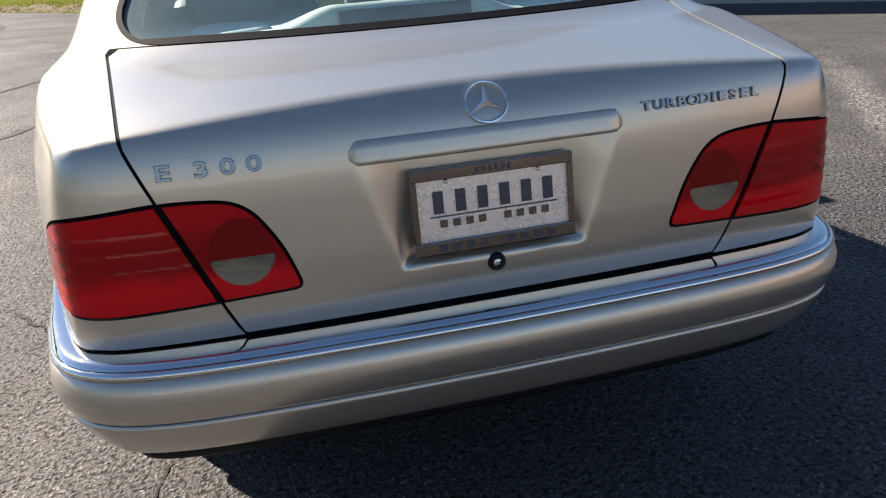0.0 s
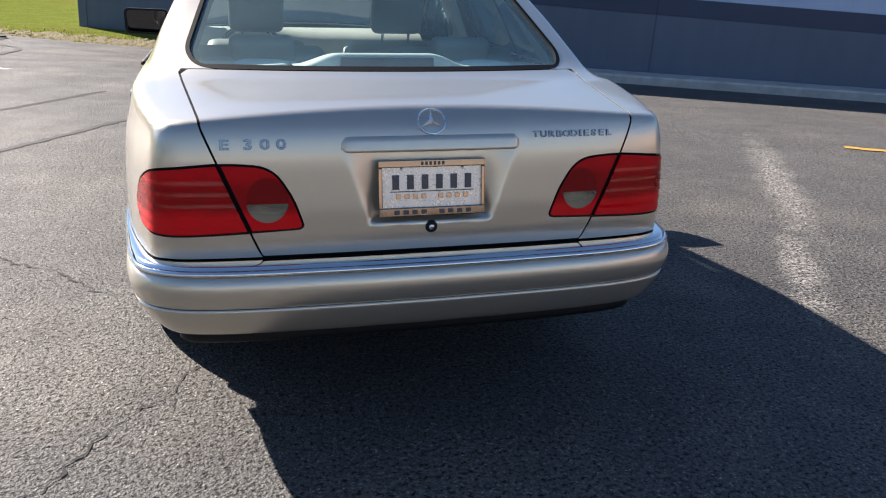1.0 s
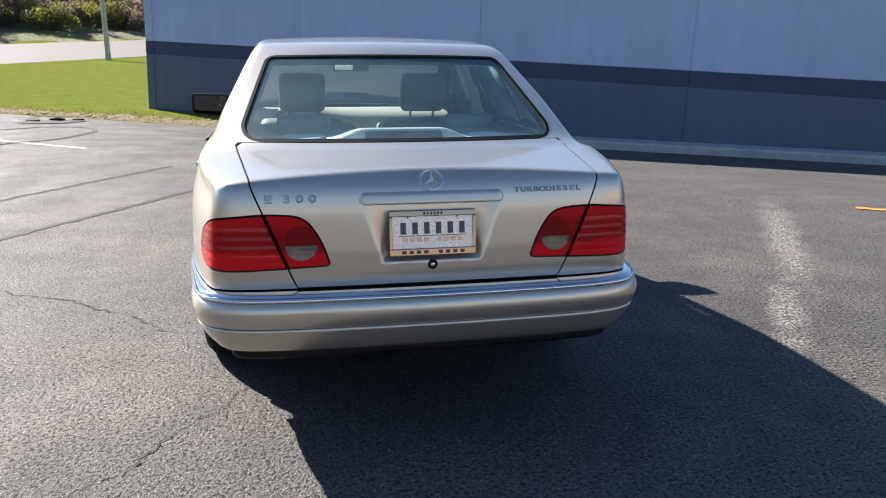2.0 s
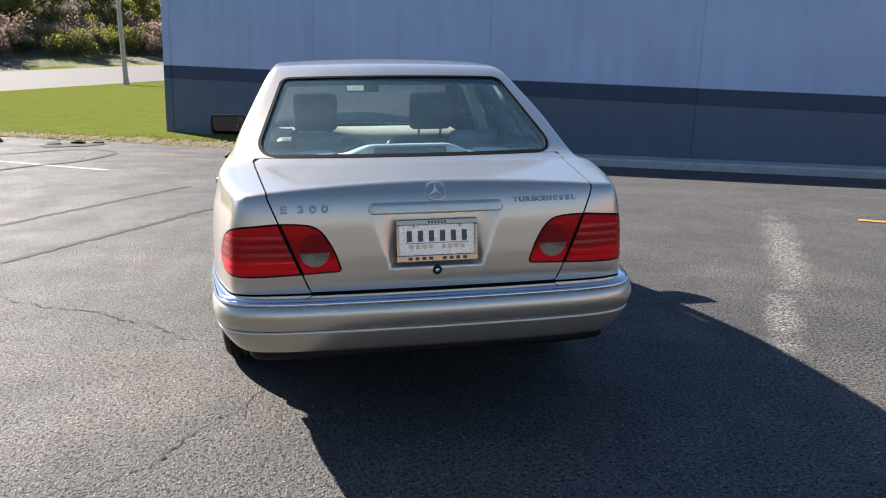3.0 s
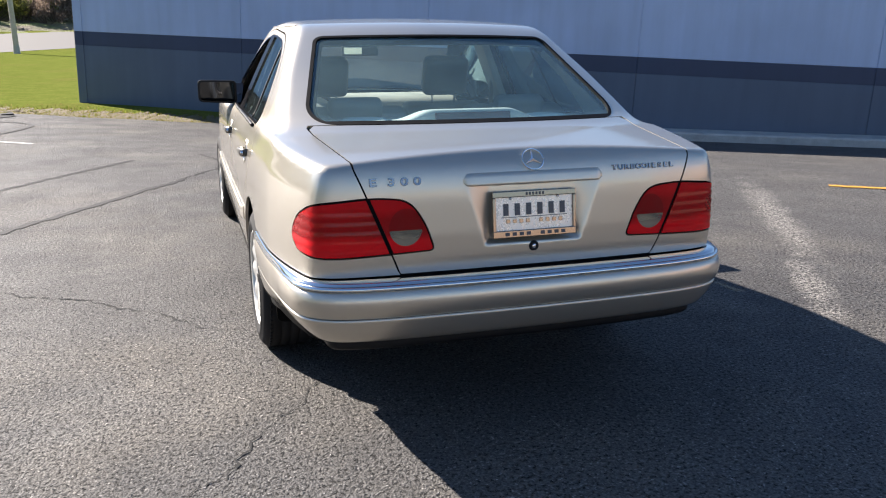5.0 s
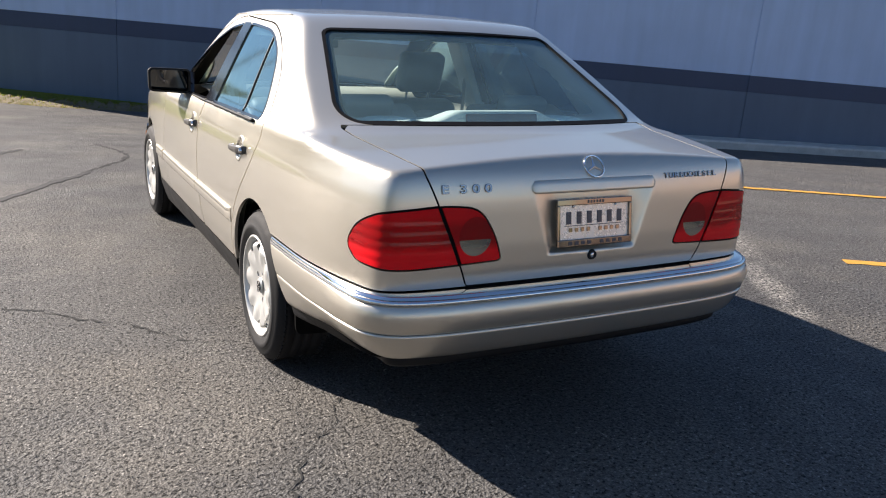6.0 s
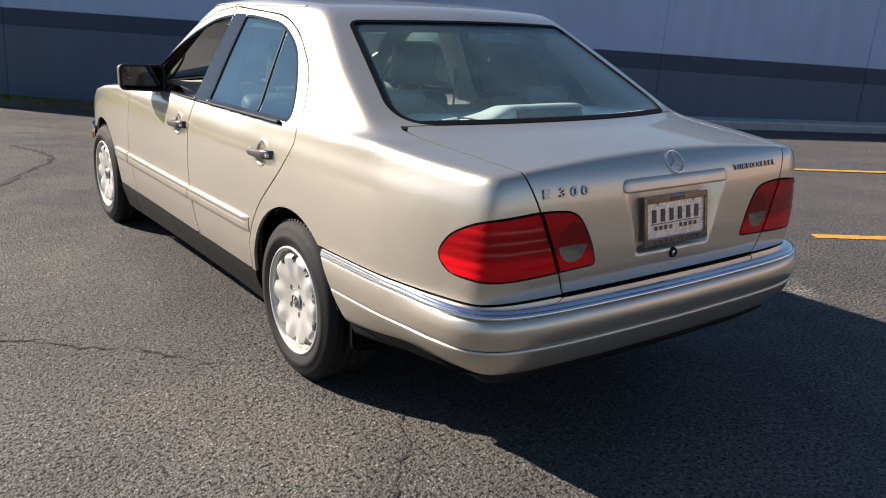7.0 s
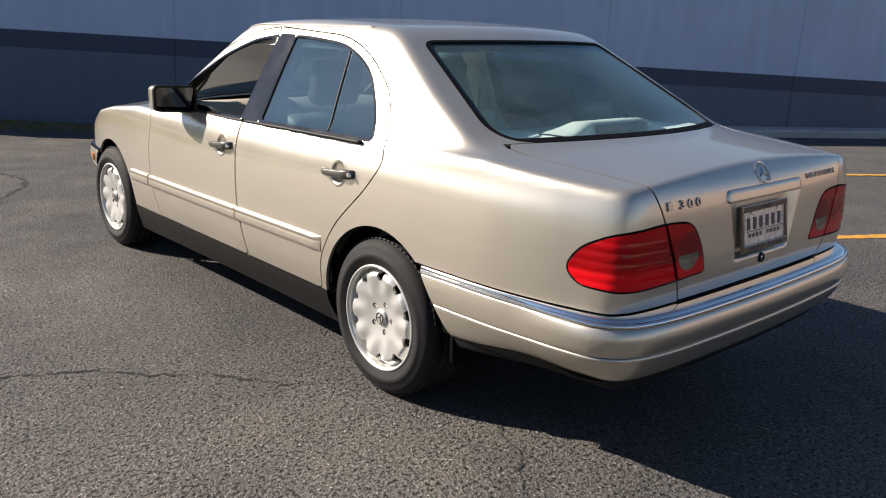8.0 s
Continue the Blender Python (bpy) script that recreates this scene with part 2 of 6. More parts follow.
# ---------- the ground ----------
WALL_C, WALL_A = Vector((5.759, 10.841)), radians(-32.31)
E_U, E_W = Vector((math.cos(WALL_A), math.sin(WALL_A))), Vector((-math.sin(WALL_A), math.cos(WALL_A)))


def wall_uv(x, y):
    p = Vector((x, y)) - WALL_C
    return p.dot(E_U), p.dot(E_W)


def wall_xy(u, w):
    return WALL_C + E_U * u + E_W * w


def step(a, b, x):
    t = min(1.0, max(0.0, (x - a) / (b - a)))
    return t * t * (3 - 2 * t)


def lawn_edge(u):
    return float(np.interp(u, [-13.6, -11.3, -7.4, -6.1, -3.0], [-2.35, -2.5, -1.72, -1.15, -0.6])) + 0.06 * math.sin(u * 0.9) + 0.05 * math.sin(u * 3.1 + 1)


ROAD_A, ROAD_ALONG, ROAD_OUT = Vector((-13.5, 37.0)), Vector((0.62, 0.785)), Vector((-0.785, 0.62))


def road_place(x, y):
    p = Vector((x, y)) - ROAD_A
    return p.dot(ROAD_ALONG), p.dot(ROAD_OUT)


def ground_z(x, y):
    """Height of the earth: the lot is flat and dips to the kerb, the lawn rises gently to the road."""
    u, w = wall_uv(x, y)
    z = -(0.15 + 0.25 * step(-11.6, -2.6, u)) * step(-7.0, -0.4, w) * step(60.0, 20.0, abs(w))
    rise = max(0.0, w - lawn_edge(u))
    z *= 1 - step(0.0, 9.0, rise)
    along, out = road_place(x, y)
    edge = 0.07 + 0.025 * max(-6.0, min(20.0, along))
    share = 1.0 if out >= 0 else rise / (rise - out + 1e-6)
    far = edge * share ** 0.8 + 0.056 * max(0.0, min(out, 12.0))
    return z + (far + 0.06 * step(0.0, 1.5, rise) * (1 - share)) * step(-2.0, -4.0, u) * (1.0 if rise > 0 else 0.0)


def sheet(name, us, ws, material, lift, label, category, inside=None, kind="structure"):
    verts, faces, index = [], [], {}
    for i, u in enumerate(us):
        for j, w in enumerate(ws):
            p = wall_xy(u, w)
            index[i, j] = len(verts)
            verts.append((p.x, p.y, ground_z(p.x, p.y) + lift))
    for i in range(len(us) - 1):
        for j in range(len(ws) - 1):
            cu, cw = (us[i] + us[i + 1]) / 2, (ws[j] + ws[j + 1]) / 2
            if inside is None or inside(cu, cw):
                faces.append((index[i, j], index[i + 1, j], index[i + 1, j + 1], index[i, j + 1]))
    ob = mesh_part(name, verts, faces, material)
    return tagged(ob, label, category, kind=kind)


def spaced(a, b, n, power=1.0):
    return [a + (b - a) * (k / n) ** power for k in range(n + 1)]


far_w = spaced(-1400, -40, 12, 0.4) + spaced(-38, -4, 16) + spaced(-3.5, 4, 30) + spaced(5, 60, 50) + spaced(70, 1500, 14, 2.2)
far_u = spaced(-1400, -60, 12, 0.4) + spaced(-56, 20, 60) + spaced(24, 60, 8) + spaced(80, 1400, 10, 2.2)
sheet("ground", far_u, far_w, LAWN, -0.03, "mown lawn and verge round the parking lot", "ground")
# ---------- asphalt lot with a ragged edge ----------
lot_us = spaced(-70, -14, 24) + spaced(-13.5, 12, 180) + spaced(13, 70, 20)
lot_rows = 46
verts, faces = [], []
for u in lot_us:
    top = lawn_edge(u) + 0.05 * noise.noise((u * 2.3, 3.1, 0)) if u < -2.9 else -0.12
    for k in range(lot_rows + 1):
        w = -60 + (top + 60) * (1 - (1 - k / lot_rows) ** 2.4)
        p = wall_xy(u, w)
        verts.append((p.x, p.y, ground_z(p.x, p.y)))
for i in range(len(lot_us) - 1):
    for k in range(lot_rows):
        a = i * (lot_rows + 1) + k
        faces.append((a, a + lot_rows + 1, a + lot_rows + 2, a + 1))
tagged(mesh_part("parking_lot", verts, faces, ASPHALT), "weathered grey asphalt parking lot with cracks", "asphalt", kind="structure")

# ---------- the building ----------
LEAN = radians(1.893)


def building():
    length, height, joint = 45.7, 3.77, 3.807
    base = new("wall_north")
    tagged(base, "long blue-grey panelled warehouse wall with navy band", "wall", kind="structure")
    p = wall_xy(-10.64, 0)
    # x runs along the wall from its far corner, y into the building
    base.matrix_world = Matrix.Translation((p.x, p.y, 0.0)) @ Matrix.Rotation(WALL_A, 4, 'Z') @ Matrix.Rotation(LEAN, 4, 'Y')
    band_top, band_low = 1.3475, 1.0655
    for k in range(12):
        x0, x1 = k * joint, (k + 1) * joint
        mid, wide = (x0 + x1) / 2, joint - 0.014
        part("panel", box_bm(wide, 0.2, height - band_top, (mid, 0.10, (height + band_top) / 2), 0.006, 1), WALL_UP, base)
        part("panel", box_bm(wide, 0.2, band_top - band_low - 0.002, (mid, 0.101, (band_top + band_low) / 2), 0.003, 1), WALL_BAND, base)
        part("panel", box_bm(wide, 0.2, band_low + 0.8, (mid, 0.10, (band_low - 0.8) / 2), 0.003, 1), WALL_LOW, base)
    for z0, z1, mat in ((band_top, height, WALL_UP), (band_low, band_top, WALL_BAND), (-0.8, band_low, WALL_LOW)):
        part("joint_strip", box_bm(12 * joint - 0.1, 0.1, z1 - z0 - 0.004, (12 * joint / 2, 0.062, (z0 + z1) / 2)), mat, base)
    for z0, z1, mat in ((band_top, height, WALL_UP), (band_low, band_top, WALL_BAND), (-0.8, band_low, WALL_LOW)):
        part("corner_trim", box_bm(0.20, 0.26, z1 - z0 - 0.003, (0.085, 0.115, (z0 + z1) / 2), 0.004, 1), mat, base)
    part("backing", box_bm(length - 0.8, 9.0, height + 0.7, (length / 2 - 0.3, 4.62, (height - 0.9) / 2)), WALL_LOW, base)
    part("coping", box_bm(12 * joint + 0.1, 0.34, 0.08, (12 * joint / 2, 0.14, height + 0.04), 0.01), WALL_BAND, base)
    return base


building()


def kerb():
    u0, u1, n = -3.2, 34.0, 90
    own = bmesh.new()
    rows = []
    for k in range(n + 1):
        u = u0 + (u1 - u0) * k / n
        h = 0.14 * step(0, 0.6, u - u0) + 0.006 * noise.noise((u * 3, 0, 0))
        front = -0.46 + 0.012 * noise.noise((u * 2, 5, 0))
        p0 = wall_xy(u, front)
        z = ground_z(p0.x, p0.y)
        ring = []
        for w, dz in ((front, -0.15), (front + 0.01, h - 0.03), (front + 0.035, h), (-0.01, h + 0.015), (-0.01, -0.15)):
            p = wall_xy(u, w)
            ring.append(own.verts.new((p.x, p.y, z + dz)))
        rows.append(ring)
    for a, b in zip(rows, rows[1:]):
        for i in range(4):
            own.faces.new((a[i], b[i], b[i + 1], a[i + 1]))
    own.faces.new(rows[0])
    bmesh.ops.recalc_face_normals(own, faces=own.faces[:])
    ob = part("kerb", own, CONCRETE)
    tagged(ob, "weathered concrete kerb along the foot of the wall", "kerb", kind="structure")


kerb()


# ---------- the car: one smooth hull, cut into panels ----------
def smin(a, b, k):
    h = np.maximum(k - np.abs(a - b), 0) / k
    return np.minimum(a, b) - h * h * k / 4


def smax(a, b, k):
    return -smin(-a, -b, k)


def hull_top(x, y):
    """Height of the deck, bonnet, glass and roof over the plan (x is the distance from the middle)."""
    deck = np.interp(y, [-0.1, 0.08, 0.6, 1.2, 2.4, 3.2, 3.5, 3.9, 4.15, 4.35, 4.55, 4.8], [1.004, 1.022, 1.070, 1.05, 1.015, 0.99, 0.99, 0.95, 0.905, 0.805, 0.68, 0.58])
    deck = deck - 0.030 * (x / 0.65) ** 2
    rear = 1.062 + 0.505 * (y - 0.49 - 0.16 * (x / 0.64) ** 2)
    belt = np.interp(y, [0.5, 0.75, 1.0, 1.6, 2.4, 3.0, 3.5], [0.785, 0.826, 0.842, 0.832, 0.828, 0.81, 0.75])
    side = 0.975 + 2.15 * (belt - x) - 1.0 * np.maximum(0, belt - 0.06 - x) ** 2
    roof = 1.474 - 0.036 * ((y - 1.95) / 0.75) ** 2 - 0.020 * (x / 0.6) ** 2
    shield = 1.455 - 0.61 * (y - 2.66 + 0.13 * (x / 0.6) ** 2)
    cabin = smin(smin(rear, roof, 0.035), smin(side, shield, 0.05), 0.055)
    return smax(deck, cabin, 0.05)


OUTLINE = [(0, -0.008), (0.25, -0.006), (0.5, 0.002), (0.64, 0.012), (0.725, 0.026), (0.768, 0.050), (0.793, 0.098), (0.817, 0.18), (0.842, 0.28), (0.866, 0.41), (0.881, 0.54), (0.890, 0.78), (0.894, 1.1), (0.896, 1.7), (0.897, 2.4), (0.893, 3.1), (0.885, 3.7), (0.862, 4.1), (0.815, 4.38), (0.72, 4.56), (0.52, 4.67), (0.26, 4.715), (0, 4.725)]
SIDE_Z, SIDE_IN = [0.16, 0.22, 0.30, 0.42, 0.56, 0.70, 0.80, 0.86, 0.91, 0.95, 1.0, 1.2], [0.10, 0.065, 0.028, 0.008, 0, 0.003, 0.009, 0.016, 0.028, 0.047, 0.060, 0.078]
TAIL_Z, TAIL_IN = [0.16, 0.45, 0.60, 0.66, 0.74, 0.86, 0.90, 0.94, 0.97, 0.99, 1.01, 1.2], [0.05, 0.035, 0.022, 0.010, 0.007, 0.013, 0.017, 0.025, 0.036, 0.049, 0.068, 0.25]
# the bumpers follow the body with rounder corners
BUMPER_LINE = [(0, -0.008), (0.25, -0.004), (0.5, 0.006), (0.64, 0.022), (0.726, 0.048), (0.776, 0.093), (0.808, 0.168), (0.842, 0.28), (0.874, 0.45), (0.889, 0.75)] + OUTLINE[12:]


def spline(points, n):
    """Evenly spaced points on a smooth curve through the given ones."""
    pts = [Vector(p) for p in points]
    dense = []
    for i in range(len(pts) - 1):
        p0, p1, p2, p3 = pts[max(i - 1, 0)], pts[i], pts[i + 1], pts[min(i + 2, len(pts) - 1)]
        for k in range(24):
            t = k / 24
            dense.append(0.5 * (2 * p1 + (p2 - p0) * t + (2 * p0 - 5 * p1 + 4 * p2 - p3) * t * t + (3 * p1 - p0 - 3 * p2 + p3) * t ** 3))
    dense.append(pts[-1])
    a = np.array([tuple(p) for p in dense])
    d = np.concatenate([[0], np.cumsum(np.linalg.norm(np.diff(a, axis=0), axis=1))])
    s = np.linspace(0, d[-1], n)
    return np.stack([np.interp(s, d, a[:, k]) for k in range(a.shape[1])], axis=1), s


class Patch:
    """A piece of surface: places, normals, extra values per vertex (arc along the outline) and faces."""

    def __init__(self, v, n, a, f):
        self.v, self.n, self.a, self.f = v, n, a, f

    def clip(self, value):
        """What remains where value(self) is below zero."""
        d = value(self)
        d = np.where(np.abs(d) < 1e-6, -1e-6, d)
        keep = d < 0
        v, n, a, faces, made = list(self.v), list(self.n), list(self.a), [], {}
        for f in self.f:
            inside = [keep[i] for i in f]
            if all(inside):
                faces.append(f)
            elif any(inside):
                out = []
                for i, j in zip(f, f[1:] + f[:1]):
                    if keep[i]:
                        out.append(i)
                    if keep[i] != keep[j]:
                        key = (min(i, j), max(i, j))
                        if key not in made:
                            t = d[key[0]] / (d[key[0]] - d[key[1]])
                            made[key] = len(v)
                            v.append(self.v[key[0]] * (1 - t) + self.v[key[1]] * t)
                            n.append(self.n[key[0]] * (1 - t) + self.n[key[1]] * t)
                            a.append(self.a[key[0]] * (1 - t) + self.a[key[1]] * t)
                        out.append(made[key])
                if len(out) > 2:
                    faces.append(tuple(out))
        used = sorted({i for f in faces for i in f})
        at = {i: k for k, i in enumerate(used)}
        if not used:
            return Patch(np.zeros((0, 3)), np.zeros((0, 3)), np.zeros(0), [])
        return Patch(np.array([v[i] for i in used]), np.array([n[i] for i in used]), np.array([a[i] for i in used]), [tuple(at[i] for i in f) for f in faces])

    def cut(self, value, gap=0.0):
        """What remains outside a region, with a gap to it."""
        return self.clip(lambda p: gap - value(p))

    def keep(self, value, gap=0.0):
        return self.clip(lambda p: value(p) + gap)

    def moved(self, distance):
        return Patch(self.v + self.n * distance, self.n, self.a, self.f)

    def mirrored(self):
        flip = np.array([-1, 1, 1])
        return Patch(self.v * flip, self.n * flip, self.a, [f[::-1] for f in self.f])

    def both(self):
        o = self.mirrored()
        k = len(self.v)
        return Patch(np.concatenate([self.v, o.v]), np.concatenate([self.n, o.n]), np.concatenate([self.a, o.a]), self.f + [tuple(i + k for i in f) for f in o.f])

    def lipped(self, depth=0.014, skip_middle=True):
        """With its edges turned inwards, so that it has thickness."""
        count = {}
        for f in self.f:
            for i, j in zip(f, f[1:] + f[:1]):
                count[i, j] = count.get((i, j), 0) + 1
        v, n, a, f = list(self.v), list(self.n), list(self.a), list(self.f)
        for (i, j) in count:
            if (j, i) in count or (skip_middle and abs(self.v[i][0]) < 1e-4 and abs(self.v[j][0]) < 1e-4):
                continue
            e = self.v[j] - self.v[i]
            out = np.cross(e, self.n[i])
            size = np.linalg.norm(out)
            out = out / size if size > 1e-9 else self.n[i]
            k = len(v)
            for p, nn in ((i, out), (j, out), (j, out), (i, out)):
                n.append(nn)
                a.append(self.a[p])
            v += [self.v[i], self.v[j], self.v[j] - self.n[j] * depth, self.v[i] - self.n[i] * depth]
            f.append((k, k + 3, k + 2, k + 1))
        return Patch(np.array(v), np.array(n), np.array(a), f)

    def build(self, name, material, parent, label=""):
        return mesh_part(name, self.v, self.f, material, parent, label, self.n)


def grid_patch(g, arc):
    """A patch from a grid of points (lines, along each line, 3)."""
    ds, dv = np.gradient(g, axis=0), np.gradient(g, axis=1)
    n = np.cross(ds, dv)
    n /= np.maximum(np.linalg.norm(n, axis=2, keepdims=True), 1e-9)
    m, k = g.shape[:2]
    f = [(i * k + j, (i + 1) * k + j, (i + 1) * k + j + 1, i * k + j + 1) for i in range(m - 1) for j in range(k - 1)]
    return Patch(g.reshape(-1, 3), n.reshape(-1, 3), np.repeat(arc, k), f)


LINES, ALONG = 250, 118
outline, arc = spline(OUTLINE, LINES)
tangent = np.gradient(outline, axis=0)
tangent /= np.linalg.norm(tangent, axis=1, keepdims=True)
outward = np.stack([tangent[:, 1], -tangent[:, 0]], axis=1)
skirt, skirt_arc = spline(BUMPER_LINE, LINES)
skirt_way = np.gradient(skirt, axis=0)
skirt_way /= np.linalg.norm(skirt_way, axis=1, keepdims=True)
skirt_out = np.stack([skirt_way[:, 1], -skirt_way[:, 0]], axis=1)


def wall_inset(z, k):
    """How far the body wall stands inside its plan outline at a height."""
    tail = min(1.0, max(0.0, (abs(outward[k, 1]) - 0.25) / 0.6))
    return np.interp(z, SIDE_Z, SIDE_IN) * (1 - tail) + np.interp(z, TAIL_Z, TAIL_IN) * tail


def hull():
    middle = int(np.argmin(np.abs(outline[:, 1] - 2.2)))
    g = np.zeros((LINES, ALONG, 3))
    for k in range(LINES):
        p = outline[k]
        s = arc[k] / arc[middle]
        q = np.array([0.0, 1.15 + 1.05 * s ** 1.25]) if k <= middle else np.array([0.0, 2.2 + 0.9 * (1 - ((arc[-1] - arc[k]) / (arc[-1] - arc[middle])) ** 1.25)])
        reach = np.linalg.norm(q - p)
        way = (q - p) / reach
        zs = np.linspace(0.18, 1.2, 400)
        ins = wall_inset(zs, k)
        tops = hull_top(p[0] + way[0] * ins, p[1] + way[1] * ins)
        hit = int(np.argmax(zs > tops))
        r0 = ins[hit]
        rr = np.linspace(r0, reach, 500)
        h = hull_top(np.abs(p[0] + way[0] * rr), p[1] + way[1] * rr)
        line = np.concatenate([np.stack([ins[:hit], zs[:hit]], 1), np.stack([rr, h], 1)])
        d = np.concatenate([[0], np.cumsum(np.linalg.norm(np.diff(line, axis=0), axis=1))])
        fine = np.arange(0, d[-1], 0.004)
        line = np.stack([np.interp(fine, d, line[:, 0]), np.interp(fine, d, line[:, 1])], 1)
        # round the edges
        sigma, half = 5.0 - 2.6 * min(1.0, max(0.0, (-outward[k, 1] - 0.4) / 0.5)), 18
        kernel = np.exp(-0.5 * (np.arange(-half, half + 1) / sigma) ** 2)
        kernel /= kernel.sum()
        start = line[0] + (line[0] - line[1:half + 1][::-1])
        end = np.stack([2 * reach - line[-half - 1:-1][::-1][:, 0], line[-half - 1:-1][::-1][:, 1]], 1)
        wide = np.concatenate([start, line, end])
        line = np.stack([np.convolve(wide[:, c], kernel, 'valid') for c in (0, 1)], 1)
        line[-1, 0] = reach
        d = np.concatenate([[0], np.cumsum(np.linalg.norm(np.diff(line, axis=0), axis=1))])
        # finer steps low down, where panels and lamps are
        t = np.linspace(0, 1, ALONG)
        e = d[-1] * (0.75 * t + 0.25 * t * t)
        r, z = np.interp(e, d, line[:, 0]), np.interp(e, d, line[:, 1])
        g[k, :, 0], g[k, :, 1], g[k, :, 2] = np.maximum(p[0] + way[0] * r, 0), p[1] + way[1] * r, z
    g[:, -1, 0] = 0
    g[0, :, 0] = g[-1, :, 0] = 0
    patch = grid_patch(g, arc)
    # true slopes along the middle of the roof, where the lines of the grid meet
    top = (np.abs(patch.v[:, 0]) < 0.07) & (patch.v[:, 1] > 1.0) & (patch.v[:, 1] < 3.2) & (patch.v[:, 2] > 1.2)
    x, y, e = np.abs(patch.v[top, 0]), patch.v[top, 1], 0.03
    slope = np.stack([-(hull_top(x + e, y) - hull_top(np.abs(x - e), y)) / (2 * e), -(hull_top(x, y + e) - hull_top(x, y - e)) / (2 * e), np.ones(len(x))], axis=1)
    patch.n[top] = slope / np.linalg.norm(slope, axis=1, keepdims=True)
    on_middle = np.abs(patch.v[:, 0]) < 1e-5
    patch.n[on_middle, 0] = 0
    patch.n /= np.maximum(np.linalg.norm(patch.n, axis=1, keepdims=True), 1e-9)
    return patch


def rounded(poly, radius, steps=5):
    """A polygon with its corners rounded; radius may be one number or one for each corner."""
    out = []
    for i, p in enumerate(poly):
        a, b, c = Vector(poly[i - 1]), Vector(p), Vector(poly[(i + 1) % len(poly)])
        r = radius[i] if isinstance(radius, (list, tuple)) else radius
        u, w = (a - b), (c - b)
        r = min(r, u.length * 0.45, w.length * 0.45)
        p0, p1 = b + u.normalized() * r, b + w.normalized() * r
        for k in range(steps + 1):
            t = k / steps
            out.append(tuple((1 - t) ** 2 * p0 + 2 * t * (1 - t) * b + t * t * p1))
    return out


def poly_distance(px, py, poly):
    """Signed distance to a polygon, below zero inside."""
    p = np.array(poly)
    q = np.roll(p, -1, axis=0)
    best, inside = np.full(len(px), 1e9), np.zeros(len(px), bool)
    for (x0, y0), (x1, y1) in zip(p, q):
        dx, dy = x1 - x0, y1 - y0
        t = np.clip(((px - x0) * dx + (py - y0) * dy) / max(dx * dx + dy * dy, 1e-12), 0, 1)
        best = np.minimum(best, np.hypot(px - x0 - t * dx, py - y0 - t * dy))
        crossing = (y0 > py) != (y1 > py)
        inside ^= crossing & (px < (x1 - x0) * (py - y0) / (dy if abs(dy) > 1e-12 else 1e-12) + x0)
    return np.where(inside, -best, best)


def side_region(poly, nearest=0.5):
    return lambda p: np.where(p.v[:, 0] > nearest, poly_distance(p.v[:, 1], p.v[:, 2], poly), 1.0)


def arc_region(poly, y_most=1.0):
    return lambda p: np.where(p.v[:, 1] < y_most, poly_distance(p.a, p.v[:, 2], poly), 1.0)


HUB_Y, HUB_Z, WHEEL_R = (1.098, 3.931), 0.318, 0.318
REAR_DOOR = rounded([(1.50, 0.335), (1.50, 0.47), (1.40, 0.635), (1.18, 0.83), (1.105, 0.93), (1.125, 1.02), (1.21, 1.185), (1.44, 1.325), (1.66, 1.392), (2.24, 1.418), (2.24, 0.98), (2.225, 0.60), (2.15, 0.335)], [0.03, 0.08, 0.2, 0.1, 0.06, 0.06, 0.15, 0.12, 0.1, 0, 0, 0.2, 0.03])
FRONT_DOOR = rounded([(2.155, 0.335), (2.23, 0.60), (2.245, 0.98), (2.245, 1.418), (2.42, 1.40), (2.72, 1.31), (3.05, 1.14), (3.33, 0.965), (3.25, 0.90), (3.29, 0.66), (3.255, 0.47), (3.18, 0.335)], [0.03, 0.2, 0, 0, 0.1, 0.1, 0.1, 0.02, 0.05, 0.15, 0.1, 0.03])
REAR_GLASS_SIDE = rounded([(1.205, 1.0), (1.26, 1.115), (1.39, 1.265), (1.63, 1.362), (1.98, 1.384), (2.085, 1.384), (2.105, 0.985)], [0.02, 0.1, 0.12, 0.12, 0.05, 0.02, 0.01])
FRONT_GLASS_SIDE = rounded([(2.275, 0.982), (2.215, 1.384), (2.43, 1.36), (2.70, 1.272), (3.02, 1.105), (3.20, 0.96)], [0.01, 0.02, 0.1, 0.1, 0.1, 0.02])


def arch(p):
    d = np.minimum(np.hypot(p.v[:, 1] - HUB_Y[0], p.v[:, 2] - HUB_Z), np.hypot(p.v[:, 1] - HUB_Y[1], p.v[:, 2] - HUB_Z)) - 0.372
    return np.where(p.v[:, 0] > 0.4, d, 1.0)


LAMP = rounded([(0.368, 0.690), (0.395, 0.775), (0.455, 0.868), (0.58, 0.880), (0.79, 0.862), (0.908, 0.805), (0.956, 0.735), (0.908, 0.685), (0.73, 0.675)], [0.02, 0.06, 0.06, 0.1, 0.1, 0.06, 0.05, 0.06, 0.1])


def lid_edge(p):
    """Half width of the boot lid."""
    y, z = p.v[:, 1], p.v[:, 2]
    flare = 0.105 * np.maximum(y - 0.09, 0)
    return np.minimum(0.640 + 0.105 * (y - 0.09), 0.648 + flare - 0.41 * np.maximum(0, 1.005 - z))


def glass_line(x):
    return 0.465 + 0.150 * (x / 0.64) ** 2


def lid(p):
    x, y, z = p.v.T
    return np.maximum(np.maximum(x - lid_edge(p), y - glass_line(x)), 0.608 - z)


